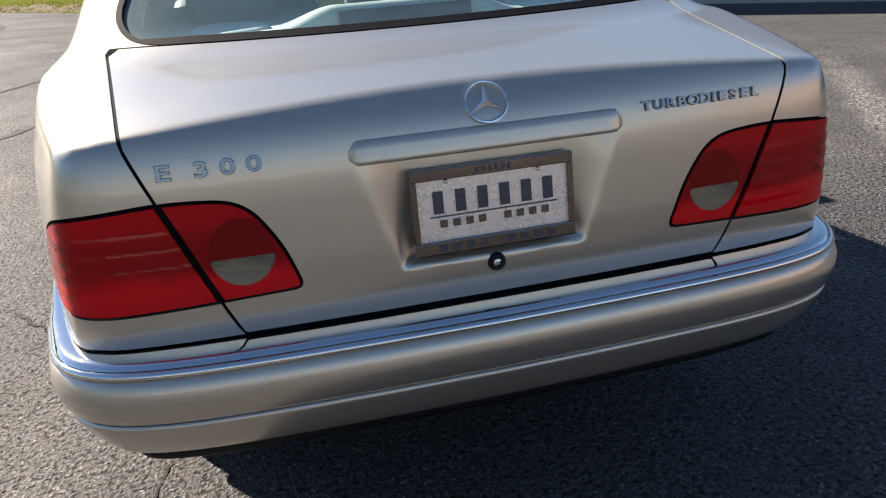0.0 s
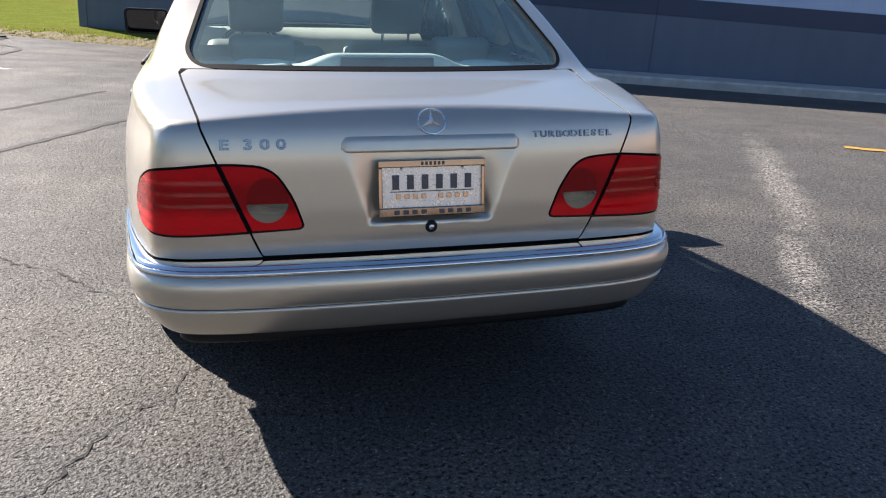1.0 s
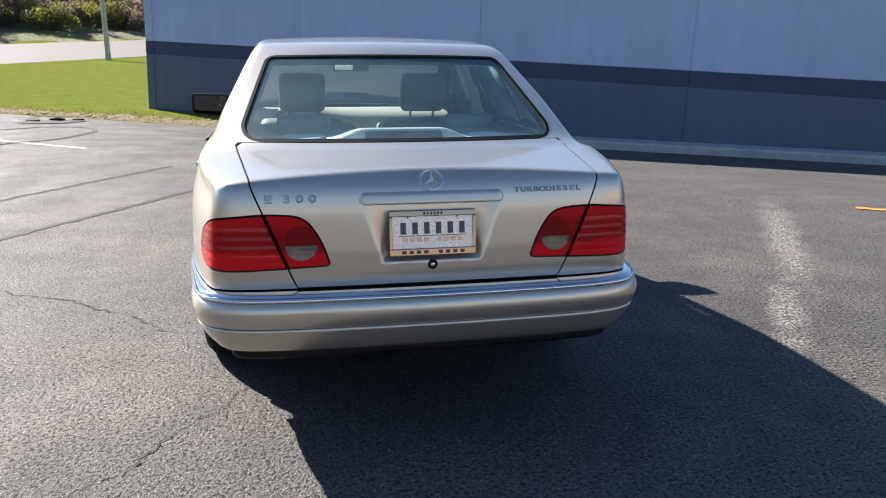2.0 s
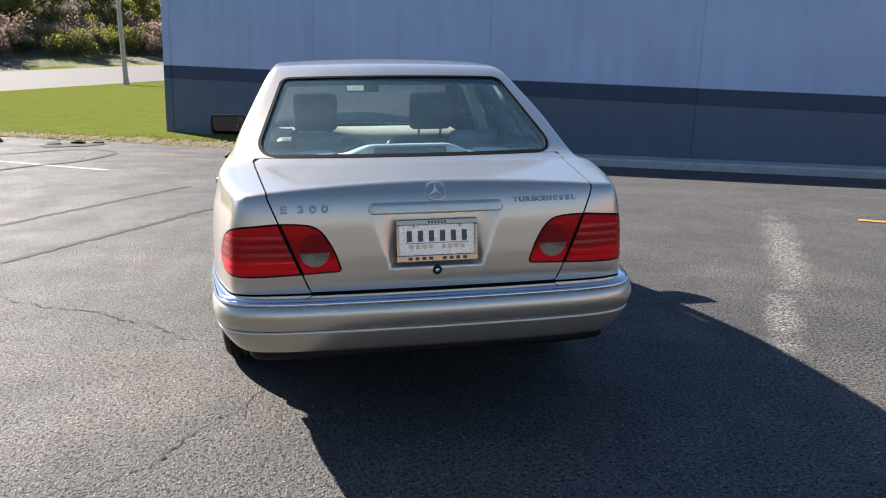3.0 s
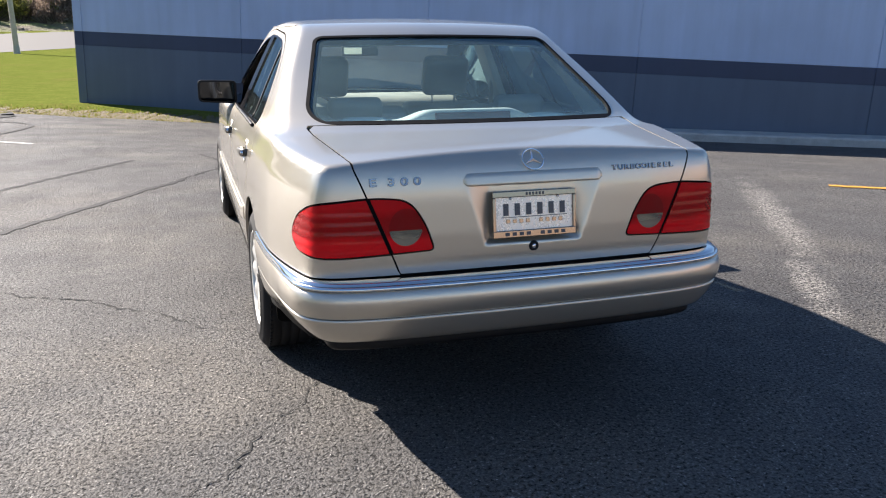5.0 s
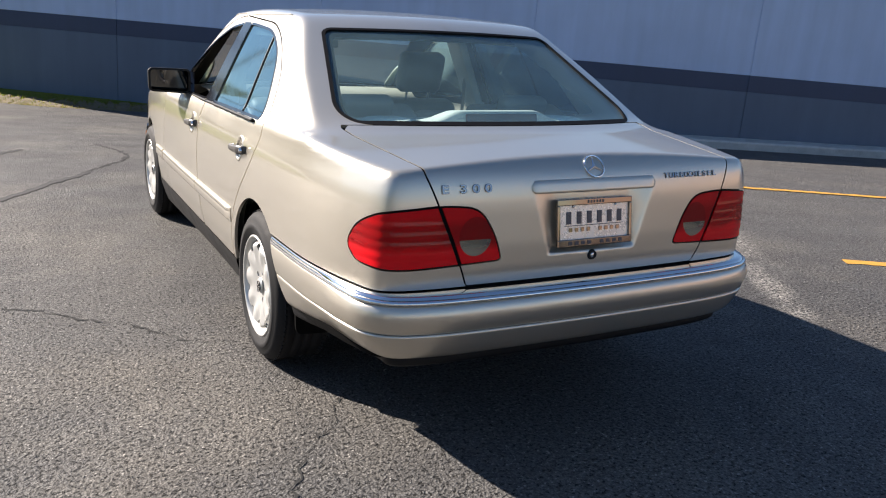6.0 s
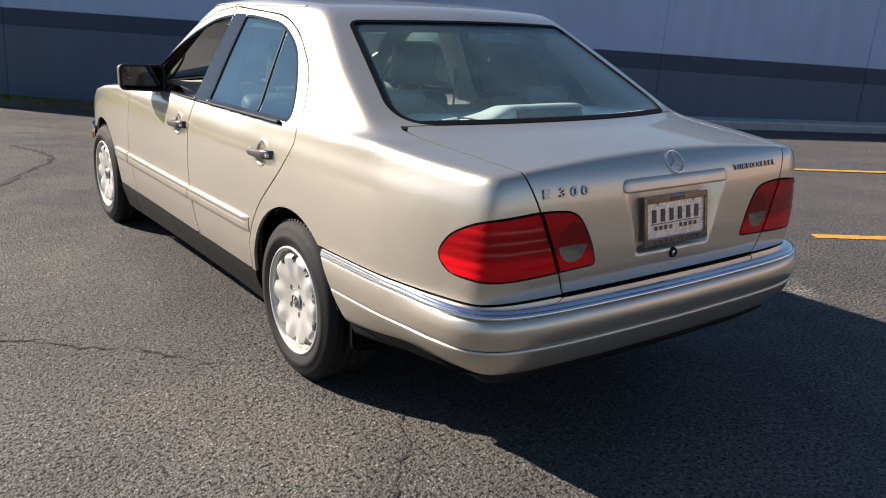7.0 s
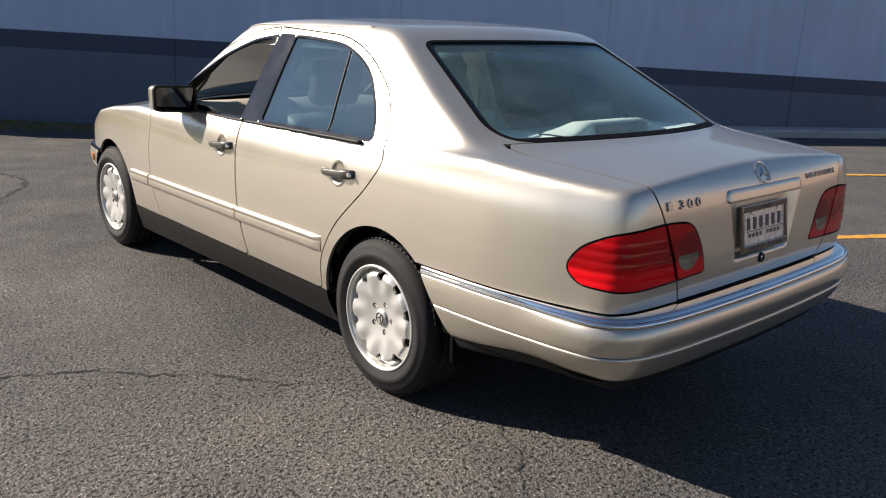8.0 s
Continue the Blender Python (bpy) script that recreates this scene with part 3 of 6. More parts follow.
def rear_glass(p, grow=0.0):
    """The whole rear window with its black edge, in plan."""
    x, y, z = p.v.T
    t = np.clip((y - 0.5) / 0.80, 0, 1)
    half = 0.740 - 0.196 * t
    d = np.maximum(np.maximum(x - half, (glass_line(x) + 0.004 - y) * 0.9), (y - 1.147 - 0.135 * (x / 0.64) ** 2) * 0.9)
    corner = np.hypot(np.maximum(x - half + 0.045, 0), np.maximum(y - 1.102 - 0.135 * (x / 0.64) ** 2, 0)) - 0.045
    low = np.hypot(np.maximum(x - half + 0.16, 0), np.maximum(glass_line(x) + 0.164 - y, 0)) - 0.16
    return np.maximum(np.maximum(d, corner), low) - grow


def windshield(p, grow=0.0):
    x, y, z = p.v.T
    half = 0.58 + 0.16 * np.clip((y - 2.6) / 0.8, 0, 1)
    return np.maximum(np.maximum(x - half, 2.70 - 0.10 * (x / 0.6) ** 2 - y), y - 3.44 + 0.16 * (x / 0.7) ** 2) - grow


def bonnet(p):
    x, y, z = p.v.T
    return np.maximum(np.maximum(x - 0.70 + 0.12 * np.clip((y - 3.5), 0, 2), 3.46 - 0.16 * (x / 0.7) ** 2 - y), y - 4.56 + 0.1 * (x / 0.6) ** 2)


RECESS = rounded([(-0.255, 0.915), (0.255, 0.915), (0.235, 0.84), (0.180, 0.712), (0.150, 0.697), (-0.150, 0.697), (-0.180, 0.712), (-0.235, 0.84)], 0.03)
HULL = hull()
car = thing("car", "champagne silver four-door saloon parked on the asphalt", "car")
GAP = 0.0034
low = HULL.clip(lambda p: 0.335 - p.v[:, 2])
tail_cover = lambda p: np.where((p.v[:, 1] < 0.9) & (p.v[:, 0] >= -1), p.v[:, 2] - 0.608, 1.0)
nose_cover = lambda p: np.where(p.v[:, 1] > 4.2, p.v[:, 2] - 0.60, 1.0)

fixed = low
for region, gap in ((arch, 0.0), (side_region(REAR_DOOR), GAP), (side_region(FRONT_DOOR), GAP), (lid, GAP), (arc_region(LAMP), 0.003), (lambda p: rear_glass(p), 0.0), (lambda p: windshield(p), 0.0), (bonnet, GAP), (tail_cover, 0.0), (nose_cover, 0.0)):
    fixed = fixed.cut(region, gap)
fixed.both().lipped().build("body_shell", PAINT, car, "champagne metallic fenders, pillars and roof")

HULL.keep(bonnet, GAP).both().lipped().build("bonnet", PAINT, car)

inner = HULL.moved(-0.016)
inner = inner.cut(lambda p: rear_glass(p, -0.04)).cut(lambda p: windshield(p, -0.03)).cut(side_region(REAR_GLASS_SIDE)).cut(side_region(FRONT_GLASS_SIDE)).cut(arch, -0.004).cut(lambda p: np.where(p.v[:, 1] < 0.84, p.v[:, 2] - 0.37, 1.0))
inner = inner.cut(arc_region(LAMP), -0.001).cut(lambda p: np.where(p.v[:, 1] < 0.2, poly_distance(p.v[:, 0], p.v[:, 2], RECESS) - 0.01, 1.0))
inner.both().build("inner_shell", VOID, car)

rim_black = HULL.keep(lambda p: rear_glass(p, 0.003)).moved(0.0015)
rim_black.cut(lambda p: np.maximum(rear_glass(p, -0.012), glass_line(p.v[:, 0]) + 0.034 - p.v[:, 1])).both().lipped().build("window_seal", SEAL_RUBBER, car, "black rear window border")
HULL.keep(lambda p: rear_glass(p, -0.009)).moved(-0.005).both().build("rear_window", GLASS, car, "tinted rear window").visible_shadow = False
shield_edge = HULL.keep(lambda p: windshield(p, -0.003)).moved(-0.002)
shield_edge.cut(lambda p: windshield(p, -0.036)).both().build("window_seal", SEAL_RUBBER, car)
HULL.keep(lambda p: windshield(p, -0.03)).moved(-0.005).both().build("windscreen", SCREEN_GLASS, car).visible_shadow = False

def finer(k0, k1, j0, j1, fs, fv):
    """The same hull, with more steps, over a range of its lines."""
    g, n = HULL.v.reshape(LINES, ALONG, 3), HULL.n.reshape(LINES, ALONG, 3)
    ks, js = np.linspace(k0, k1, (k1 - k0) * fs + 1), np.linspace(j0, j1, (j1 - j0) * fv + 1)

    def weights(u, last):
        i = np.clip(np.floor(u).astype(int), 0, last - 1)
        t = u - i
        ids = np.stack([np.clip(i + o, 0, last) for o in (-1, 0, 1, 2)], 1)
        w = np.stack([-0.5 * t + t ** 2 - 0.5 * t ** 3, 1 - 2.5 * t ** 2 + 1.5 * t ** 3, 0.5 * t + 2 * t ** 2 - 1.5 * t ** 3, -0.5 * t ** 2 + 0.5 * t ** 3], 1)
        return ids, w

    def sample(field):
        ids, w = weights(ks, LINES - 1)
        rows = sum(field[ids[:, o]] * w[:, o][:, None, None] for o in range(4))
        ids, w = weights(js, ALONG - 1)
        return sum(rows[:, ids[:, o]] * w[:, o][None, :, None] for o in range(4))

    v, nn = sample(g), sample(n)
    v[..., 0] = np.maximum(v[..., 0], 0)
    if k0 == 0:
        v[0, :, 0] = 0
        nn[0, :, 0] = 0
    nn /= np.linalg.norm(nn, axis=2, keepdims=True)
    m, c = v.shape[:2]
    f = [(i * c + j, (i + 1) * c + j, (i + 1) * c + j + 1, i * c + j + 1) for i in range(m - 1) for j in range(c - 1)]
    return Patch(v.reshape(-1, 3), nn.reshape(-1, 3), np.repeat(np.interp(ks, np.arange(LINES), arc), c), f)


def renormal(p):
    """Fresh normals after pushing vertices about."""
    n = np.zeros_like(p.v)
    for f in p.f:
        a, b, c = p.v[f[0]], p.v[f[1]], p.v[f[2]]
        fn = np.cross(b - a, p.v[f[-1]] - a)
        for i in f:
            n[i] += fn
    n /= np.maximum(np.linalg.norm(n, axis=1, keepdims=True), 1e-12)
    p.n = n
    return p


# ---------- more car materials ----------
def lens_material(name, tint, body, shares, gloss_ior=1.4):
    """Moulded lamp lens: part see-through, part coloured through, in soft level bands, with a glossy face."""
    n = Nodes(name)
    t = n.t
    clear, solid, gloss, inner, mixer = (t.nodes.new("ShaderNode" + k) for k in ("BsdfTransparent", "BsdfDiffuse", "BsdfGlossy", "MixShader", "MixShader"))
    clear.inputs["Color"].default_value = (*tint, 1)
    solid.inputs["Color"].default_value = (*body, 1)
    gloss.inputs["Roughness"].default_value = 0.06
    fres = n.add("Fresnel", IOR=gloss_ior)
    parts = n.add("SeparateXYZ")
    v = n.coords()
    n.link(v, parts.inputs[0])
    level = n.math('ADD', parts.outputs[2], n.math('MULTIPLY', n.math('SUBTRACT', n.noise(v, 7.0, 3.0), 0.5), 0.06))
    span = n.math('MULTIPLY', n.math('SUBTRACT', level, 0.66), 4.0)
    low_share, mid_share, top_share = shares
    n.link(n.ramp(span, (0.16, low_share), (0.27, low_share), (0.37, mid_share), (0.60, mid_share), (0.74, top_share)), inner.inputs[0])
    n.link(clear.outputs[0], inner.inputs[1]).link(solid.outputs[0], inner.inputs[2])
    n.link(fres.outputs[0], mixer.inputs[0]).link(inner.outputs[0], mixer.inputs[1]).link(gloss.outputs[0], mixer.inputs[2])
    n.link(mixer.outputs[0], t.nodes["Material Output"].inputs["Surface"])
    return n.m


def reflector_material():
    n = Nodes("lamp_reflector", (0.85, 0.72, 0.66), 0.35, 0.0)
    v = n.coords((1, 1, 1))
    parts = n.add("SeparateXYZ")
    n.link(v, parts.inputs[0])
    cells = n.add("TexVoronoi", Scale=130.0)
    n.link(v, cells.inputs["Vector"])
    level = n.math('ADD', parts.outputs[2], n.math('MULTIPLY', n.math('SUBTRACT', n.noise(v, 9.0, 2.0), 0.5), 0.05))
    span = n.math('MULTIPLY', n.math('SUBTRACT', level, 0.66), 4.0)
    # pale low down, dark in the middle, fair near the top
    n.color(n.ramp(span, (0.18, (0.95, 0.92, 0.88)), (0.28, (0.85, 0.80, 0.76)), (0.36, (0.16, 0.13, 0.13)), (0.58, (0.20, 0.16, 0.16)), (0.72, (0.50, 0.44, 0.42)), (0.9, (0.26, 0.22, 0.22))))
    n.bump(cells.outputs["Distance"], 0.5, 0.004)
    return n.m


RED_LENS, GREY_LENS = lens_material("red_lens", (0.98, 0.024, 0.028), (0.93, 0.006, 0.014), (0.72, 0.30, 0.5)), lens_material("grey_lens", (0.80, 0.74, 0.58), (0.40, 0.36, 0.27), (0.55, 0.35, 0.3))
DEEP_LENS = lens_material("deep_red_lens", (0.75, 0.022, 0.024), (0.42, 0.004, 0.008), (0.45, 0.5, 0.6))
REFLECTOR = reflector_material()
AMBER = simple("amber_lens", (0.75, 0.20, 0.02), 0.15)
SEAT = simple("grey_leather", (0.20, 0.20, 0.188), 0.55, vary=0.12, scale=6, bump=0.2, fine=120)
SHELF = simple("grey_carpet", (0.60, 0.63, 0.59), 0.9, vary=0.12, scale=10, bump=0.4, fine=400)
CABIN = simple("grey_trim", (0.40, 0.37, 0.32), 0.7, vary=0.1, bump=0.2)
DASH = simple("beige_dashboard", (0.36, 0.33, 0.27), 0.65, bump=0.2)
CABIN_DARK = simple("dark_dashboard", (0.03, 0.03, 0.032), 0.6, bump=0.2)
# front headrests: leather darkened, their backlit shade put into the colour
HEADREST = simple("backlit_headrest_leather", (0.07, 0.072, 0.07), 0.55, vary=0.12, scale=6, bump=0.2, fine=120)
HEADLINER = simple("headliner", (0.58, 0.57, 0.53), 0.9, bump=0.2, fine=300)
WOOD = simple("burr_wood", (0.16, 0.07, 0.03), 0.2, vary=0.4, scale=30)
CREAM = simple("cream_vinyl", (0.72, 0.72, 0.58), 0.5)
PAPER = simple("white_paper", (0.75, 0.75, 0.72), 0.7)
PLATE = simple("brushed_plate", (0.82, 0.75, 0.69), 0.28, 0.35, 0.06, scale=30)
PLATE_CHROME = simple("plate_frame_chrome", (0.22, 0.19, 0.172), 0.08, 1.0, 0.06)
INK = simple("dark_ink", (0.045, 0.052, 0.075), 0.3)

# ---------- boot lid with its plate recess ----------
def recess_depth(x, z):
    """A flat floor between two broad slanting flanks, with a short step below and above."""
    rise = np.clip((z - 0.700) / 0.215, 0, 1)
    flank = (0.182 + 0.074 * rise - np.abs(x)) / (0.022 + 0.072 * rise)
    t = np.clip(np.minimum(flank, np.minimum((z - 0.696) / 0.016, (0.917 - z) / 0.010)), 0, 1)
    return 0.023 * (0.75 * t + 0.25 * t * t * (3 - 2 * t))


boot = finer(0, 46, 14, 100, 3, 2)
pushed = recess_depth(boot.v[:, 0], boot.v[:, 2]) * (boot.v[:, 1] < 0.12)
boot.v[:, 1] += pushed
boot = renormal(boot)
boot.n[np.abs(boot.v[:, 0]) < 1e-5, 0] = 0
# near-black strip in the lid gap, its shade put into the colour
boot_rim = boot.clip(lambda p: np.abs(lid(p)) - 1.3 * GAP).cut(arc_region(LAMP), 0.002).moved(-0.0022)
boot = boot.keep(lid, GAP).cut(arc_region(LAMP), 0.002)
boot_lid = boot.both().lipped().build("boot_lid", PAINT, car, "champagne metallic boot lid")
boot_rim.both().build("boot_gap_dark", SEAL_RUBBER, car, "dark strip for the shade in the boot gap")


def tail_y(x, z):
    """Where the tail face stands at a place across and a height."""
    near = np.argmin(np.hypot(TAIL_FINE.v[:, 0] - abs(x), TAIL_FINE.v[:, 2] - z))
    return float(TAIL_FINE.v[near, 1])


TAIL_FINE = finer(0, 44, 14, 60, 3, 3)
TAIL_FINE = TAIL_FINE.clip(lambda p: p.v[:, 1] - 0.3)

# handle bar above the plate
bar = bmesh.new()
rings = []
for k in range(41):
    x = -0.262 + 0.524 * k / 40
    end = min(1.0, (0.262 - abs(x)) / 0.02)
    end = math.sqrt(max(0.0, 1 - (1 - end) ** 2)) if end < 1 else 1.0
    y, zc, hz = tail_y(x, 0.925), 0.925 - 0.004 * (1 - end), 0.0215 * (0.35 + 0.65 * end)
    rings.append([bar.verts.new((x, y + dy * (0.3 + 0.7 * end), zc + dz * hz)) for dy, dz in ((0.02, 1.0), (0.0015, 0.99), (-0.0015, 0.90), (-0.0055, 0.3), (-0.0105, -0.6), (-0.0115, -0.86), (-0.0095, -0.99), (0.03, -1.0))])
for a, b in zip(rings, rings[1:]):
    for i in range(7):
        bar.faces.new((a[i], b[i], b[i + 1], a[i + 1]))
bar.faces.new(rings[0]), bar.faces.new(rings[-1][::-1])
bmesh.ops.recalc_face_normals(bar, faces=bar.faces[:])
part("grip_bar", bar, PAINT, boot_lid, smooth=True)

# round emblem, lock and lettering
def torus_points(radius, n=48):
    return [(radius * math.cos(2 * math.pi * k / n), 0, radius * math.sin(2 * math.pi * k / n)) for k in range(n)]


def tail_lean(x, z, d=0.02):
    """How far the tail face leans back at a place, in radians."""
    return math.atan2(tail_y(x, z + d) - tail_y(x, z - d), 2 * d)


star_lean = tail_lean(0, 0.984, 0.03)
star_y = 0.5 * (tail_y(0, 0.954) + tail_y(0, 1.012)) - 0.0075
emblem = tube_bm(torus_points(0.0395), 0.0028, 8, closed=True)
for k in range(3):
    a = math.pi / 2 + k * 2 * math.pi / 3
    for side in (-1, 1):
        own = bmesh.new()
        tip = own.verts.new((0.039 * math.cos(a), 0, 0.039 * math.sin(a)))
        ridge = own.verts.new((0, -0.004, 0))
        b = a + side * math.pi / 3
        low_v = own.verts.new((0.0075 * math.cos(b), 0.001, 0.0075 * math.sin(b)))
        own.faces.new((tip, ridge, low_v))
        join_bm(emblem, own)
part("emblem", emblem, CHROME, boot_lid, "chrome ring emblem").matrix_parent_inverse = Matrix.Identity(4)
bpy.data.objects["emblem"].location, bpy.data.objects["emblem"].rotation_euler = (0, star_y, 0.984), (-star_lean, 0, 0)
lock_y = tail_y(0, 0.68) - 0.001
part("lock", lathe_bm([(0.0, -0.004), (0.0075, -0.005), (0.009, -0.001)], 24, 'Y', (0, lock_y, 0.68)), CHROME, boot_lid, smooth=True)
part("lock_ring", lathe_bm([(0.009, -0.002), (0.010, -0.006), (0.016, -0.006), (0.019, 0.003)], 32, 'Y', (0, lock_y, 0.68)), BLACK, boot_lid, smooth=True)


def letters(text, x0, x1, z, height, name, bold=0.0):
    """Raised chrome letters along the tail, spread evenly, each set on the curved face."""
    steps = [0.42 if c == " " else 0.55 if c == "I" else 1.0 for c in text]
    for k, c in enumerate(text):
        if c == " ":
            continue
        cu = bpy.data.curves.new(name, 'FONT')
        cu.body, cu.size, cu.extrude, cu.align_x, cu.offset, cu.bevel_depth, cu.bevel_resolution = c, height * 1.38, 0.0016, 'CENTER', bold, 0.0009, 1
        ob = new(name, cu)
        me = bpy.data.meshes.new_from_object(ob.evaluated_get(bpy.context.evaluated_depsgraph_get()))
        bpy.data.objects.remove(ob)
        x = x0 + (x1 - x0) * (sum(steps[:k]) + steps[k] / 2) / sum(steps)
        slope = (tail_y(x + 0.01, z) - tail_y(x - 0.01, z)) / 0.02
        me.transform(Matrix.Translation((x, tail_y(x, z - height / 2) - 0.0028, z - height / 2)) @ Matrix.Rotation(math.atan(slope), 4, 'Z') @ Matrix.Rotation(math.pi / 2 - tail_lean(x, z, 0.012), 4, 'X') @ Matrix.Diagonal((1.45 if len(text) < 6 else 1.28, 1, 1, 1)))
        me.materials.append(LETTER_CHROME)
        ob = new(name, me)
        ob.parent = boot_lid


LETTER_CHROME = simple("letter_chrome", (0.34, 0.34, 0.35), 0.20, 1.0, 0.05)
letters("E 300", -0.598, -0.402, 0.931, 0.027, "chrome_letter", 0.0003)
letters("TURBODIESEL", 0.302, 0.566, 0.944, 0.0185, "chrome_letter", 0.0)

# ---------- number plate in its chrome frame ----------
plate_pose = Matrix.Translation((0, 0.007, 0.797)) @ Matrix.Rotation(radians(-8), 4, 'X')
plate = new("number_plate")
plate.parent = car
plate.matrix_world = plate_pose
tagged(plate, "silver dealer plate in a chrome frame")
part("sheet", box_bm(0.300, 0.003, 0.148, (0, 0, 0), 0.001, 1), PLATE, plate)
rim = bmesh.new()
for sx, sz, cx, cz in ((0.316, 0.022, 0, 0.0705), (0.316, 0.026, 0, -0.0685), (0.011, 0.118, -0.1525, 0.001), (0.011, 0.118, 0.1525, 0.001)):
    box_bm(sx, 0.012, sz, (cx, -0.004, cz), 0.003, 2, bm=rim)
part("frame", rim, PLATE_CHROME, plate, "chrome frame")
for w, h, cx, cz, count, back in ((0.258, 0.042, 0.0, 0.017, 6, -0.003), (0.225, 0.014, 0.0, -0.024, 9, -0.003), (0.075, 0.010, 0.0, 0.0705, 6, -0.0105), (0.24, 0.012, 0.0, -0.0685, 9, -0.0105)):
    for k in range(count):
        if count == 9 and k == 4:
            continue
        part("bar", box_bm(w / count * (0.46 if h > 0.02 else 0.58), 0.002, h, (cx - w / 2 + w * (k + 0.5) / count, back, cz), 0.0006, 1), INK if h > 0.02 or back < -0.01 else PLATE_CHROME, plate)
part("bar", box_bm(0.25, 0.0015, 0.0025, (0, -0.0025, -0.010)), INK, plate)
for x in (-0.09, 0.09):
    part("screw", lathe_bm([(0, -0.007), (0.004, -0.006), (0.005, -0.001)], 16, 'Y', (x, 0, 0.055)), CHROME, plate, smooth=True)

# ---------- tail lamps ----------
lamp_zone = finer(8, 48, 16, 52, 3, 3)


def on_lid(p):
    return p.v[:, 0] - lid_edge(p)


def ellipse_region(cs, cz, rs, rz, top=None):
    def f(p):
        d = (np.sqrt(((p.a - cs) / rs) ** 2 + ((p.v[:, 2] - cz) / rz) ** 2) - 1) * min(rs, rz)
        return d if top is None else np.maximum(d, p.v[:, 2] - top)
    return f


def ribs(p, depth=0.0021):
    z = p.v[:, 2]
    d = sum(np.exp(-((z - c) / 0.0065) ** 2) for c in (0.705, 0.737, 0.769, 0.801, 0.833))
    p.v -= p.n * (depth * d)[:, None]
    return renormal(p)


for flip in (True, False):
    side = (lambda q: q.mirrored()) if flip else (lambda q: q)
    holder = new("tail_lamp")
    holder.parent = car
    tagged(holder, "red wrap-around tail lamp with grey reversing lens")
    seal = lamp_zone.keep(arc_region(LAMP), 0.0015).cut(arc_region(LAMP), -0.0048).moved(-0.001)
    side(seal.lipped(0.03)).build("seal", SEAL_RUBBER, holder)
    outer = ribs(lamp_zone.keep(arc_region(LAMP), 0.0044).keep(lambda p: -on_lid(p), 0.0065).moved(0.002))
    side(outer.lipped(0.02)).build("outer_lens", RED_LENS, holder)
    inner = lamp_zone.keep(arc_region(LAMP), 0.0044).keep(on_lid, 0.008).moved(0.002)
    grey, ring = ellipse_region(0.470, 0.776, 0.058, 0.064, 0.766), ellipse_region(0.470, 0.776, 0.058, 0.064)
    side(inner.cut(ring).lipped(0.02)).build("inner_lens", RED_LENS, holder)
    side(inner.keep(ring).cut(grey).lipped(0.02)).build("indicator_lens", DEEP_LENS, holder, "deep red round lens")
    side(inner.keep(grey).lipped(0.02)).build("reversing_lens", GREY_LENS, holder)
    behind = lamp_zone.keep(arc_region(LAMP), 0.004).keep(lambda p: -on_lid(p), 0.004).moved(-0.022)
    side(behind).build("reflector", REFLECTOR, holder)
    bowl = lamp_zone.keep(arc_region(LAMP), 0.004).keep(on_lid, 0.004)
    d = np.hypot(bowl.a - 0.478, (bowl.v[:, 2] - 0.772))
    bowl.v -= bowl.n * (0.014 + 0.035 * np.clip(1 - (d / 0.075) ** 2, 0, 1))[:, None]
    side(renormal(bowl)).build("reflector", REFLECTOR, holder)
    divider = lamp_zone.keep(arc_region(LAMP), 0.002).clip(lambda p: np.abs(on_lid(p)) - 0.010).moved(-0.004)
    side(divider).build("divider", SEAL_RUBBER, holder)


# ---------- bumpers with chrome strips ----------
def wrap(points, ends, samples=44, shrink=None):
    """A moulding that follows the bumper line: profile of (outset, height) pairs from top to bottom."""
    chosen = [k for k in range(LINES) if ends(skirt[k])]
    prof = spline(points, samples)[0][::-1]
    g = np.zeros((len(chosen), samples, 3))
    for i, k in enumerate(chosen):
        for j, (o, z) in enumerate(prof):
            c = skirt[k] + skirt_out[k] * (shrink(skirt[k], o) if shrink else o)
            g[i, j] = (max(c[0], 0), c[1], z)
    if chosen[0] == 0:
        g[0, :, 0] = 0
    if chosen[-1] == LINES - 1:
        g[-1, :, 0] = 0
    patch = grid_patch(g, skirt_arc[chosen])
    patch.n[np.abs(patch.v[:, 0]) < 1e-6, 0] = 0
    return patch


def swell(p, o):
    """How far the bumper stands out: full across the tail, shallow along the sides."""
    y = p[1] if p[1] < 2 else 4.725 - p[1]
    return o * (0.22 + 0.78 * (1 - step(0.05, 0.42, y)))


def tuck(p, o):
    """The lower cover starts flush with the upper one and draws in hard round the corners."""
    y = p[1] if p[1] < 2 else 4.725 - p[1]
    return swell(p, 0.054) + (o - 0.054) * (1.0 + 0.35 * step(0.03, 0.12, y) - 1.0 * step(0.22, 0.75, y))



UPPER = [(-0.02, 0.5775), (0.044, 0.5755), (0.059, 0.565), (0.066, 0.546), (0.067, 0.528), (0.062, 0.504), (0.054, 0.484), (0.048, 0.4775)]
LOWER = [(0.046, 0.4755), (0.052, 0.473), (0.046, 0.453), (0.029, 0.418), (0.008, 0.388), (-0.014, 0.373), (-0.042, 0.365)]
STRIP_A = [(-0.04, 0.6025), (0.016, 0.6035), (0.034, 0.6015), (0.043, 0.597), (0.047, 0.5915)]
STRIP_B = [(0.047, 0.5905), (0.052, 0.590), (0.0565, 0.585), (0.057, 0.579), (0.052, 0.5765), (0.02, 0.576)]
LIP = [(-0.030, 0.369), (-0.030, 0.360), (-0.032, 0.343), (-0.050, 0.333), (-0.15, 0.327)]
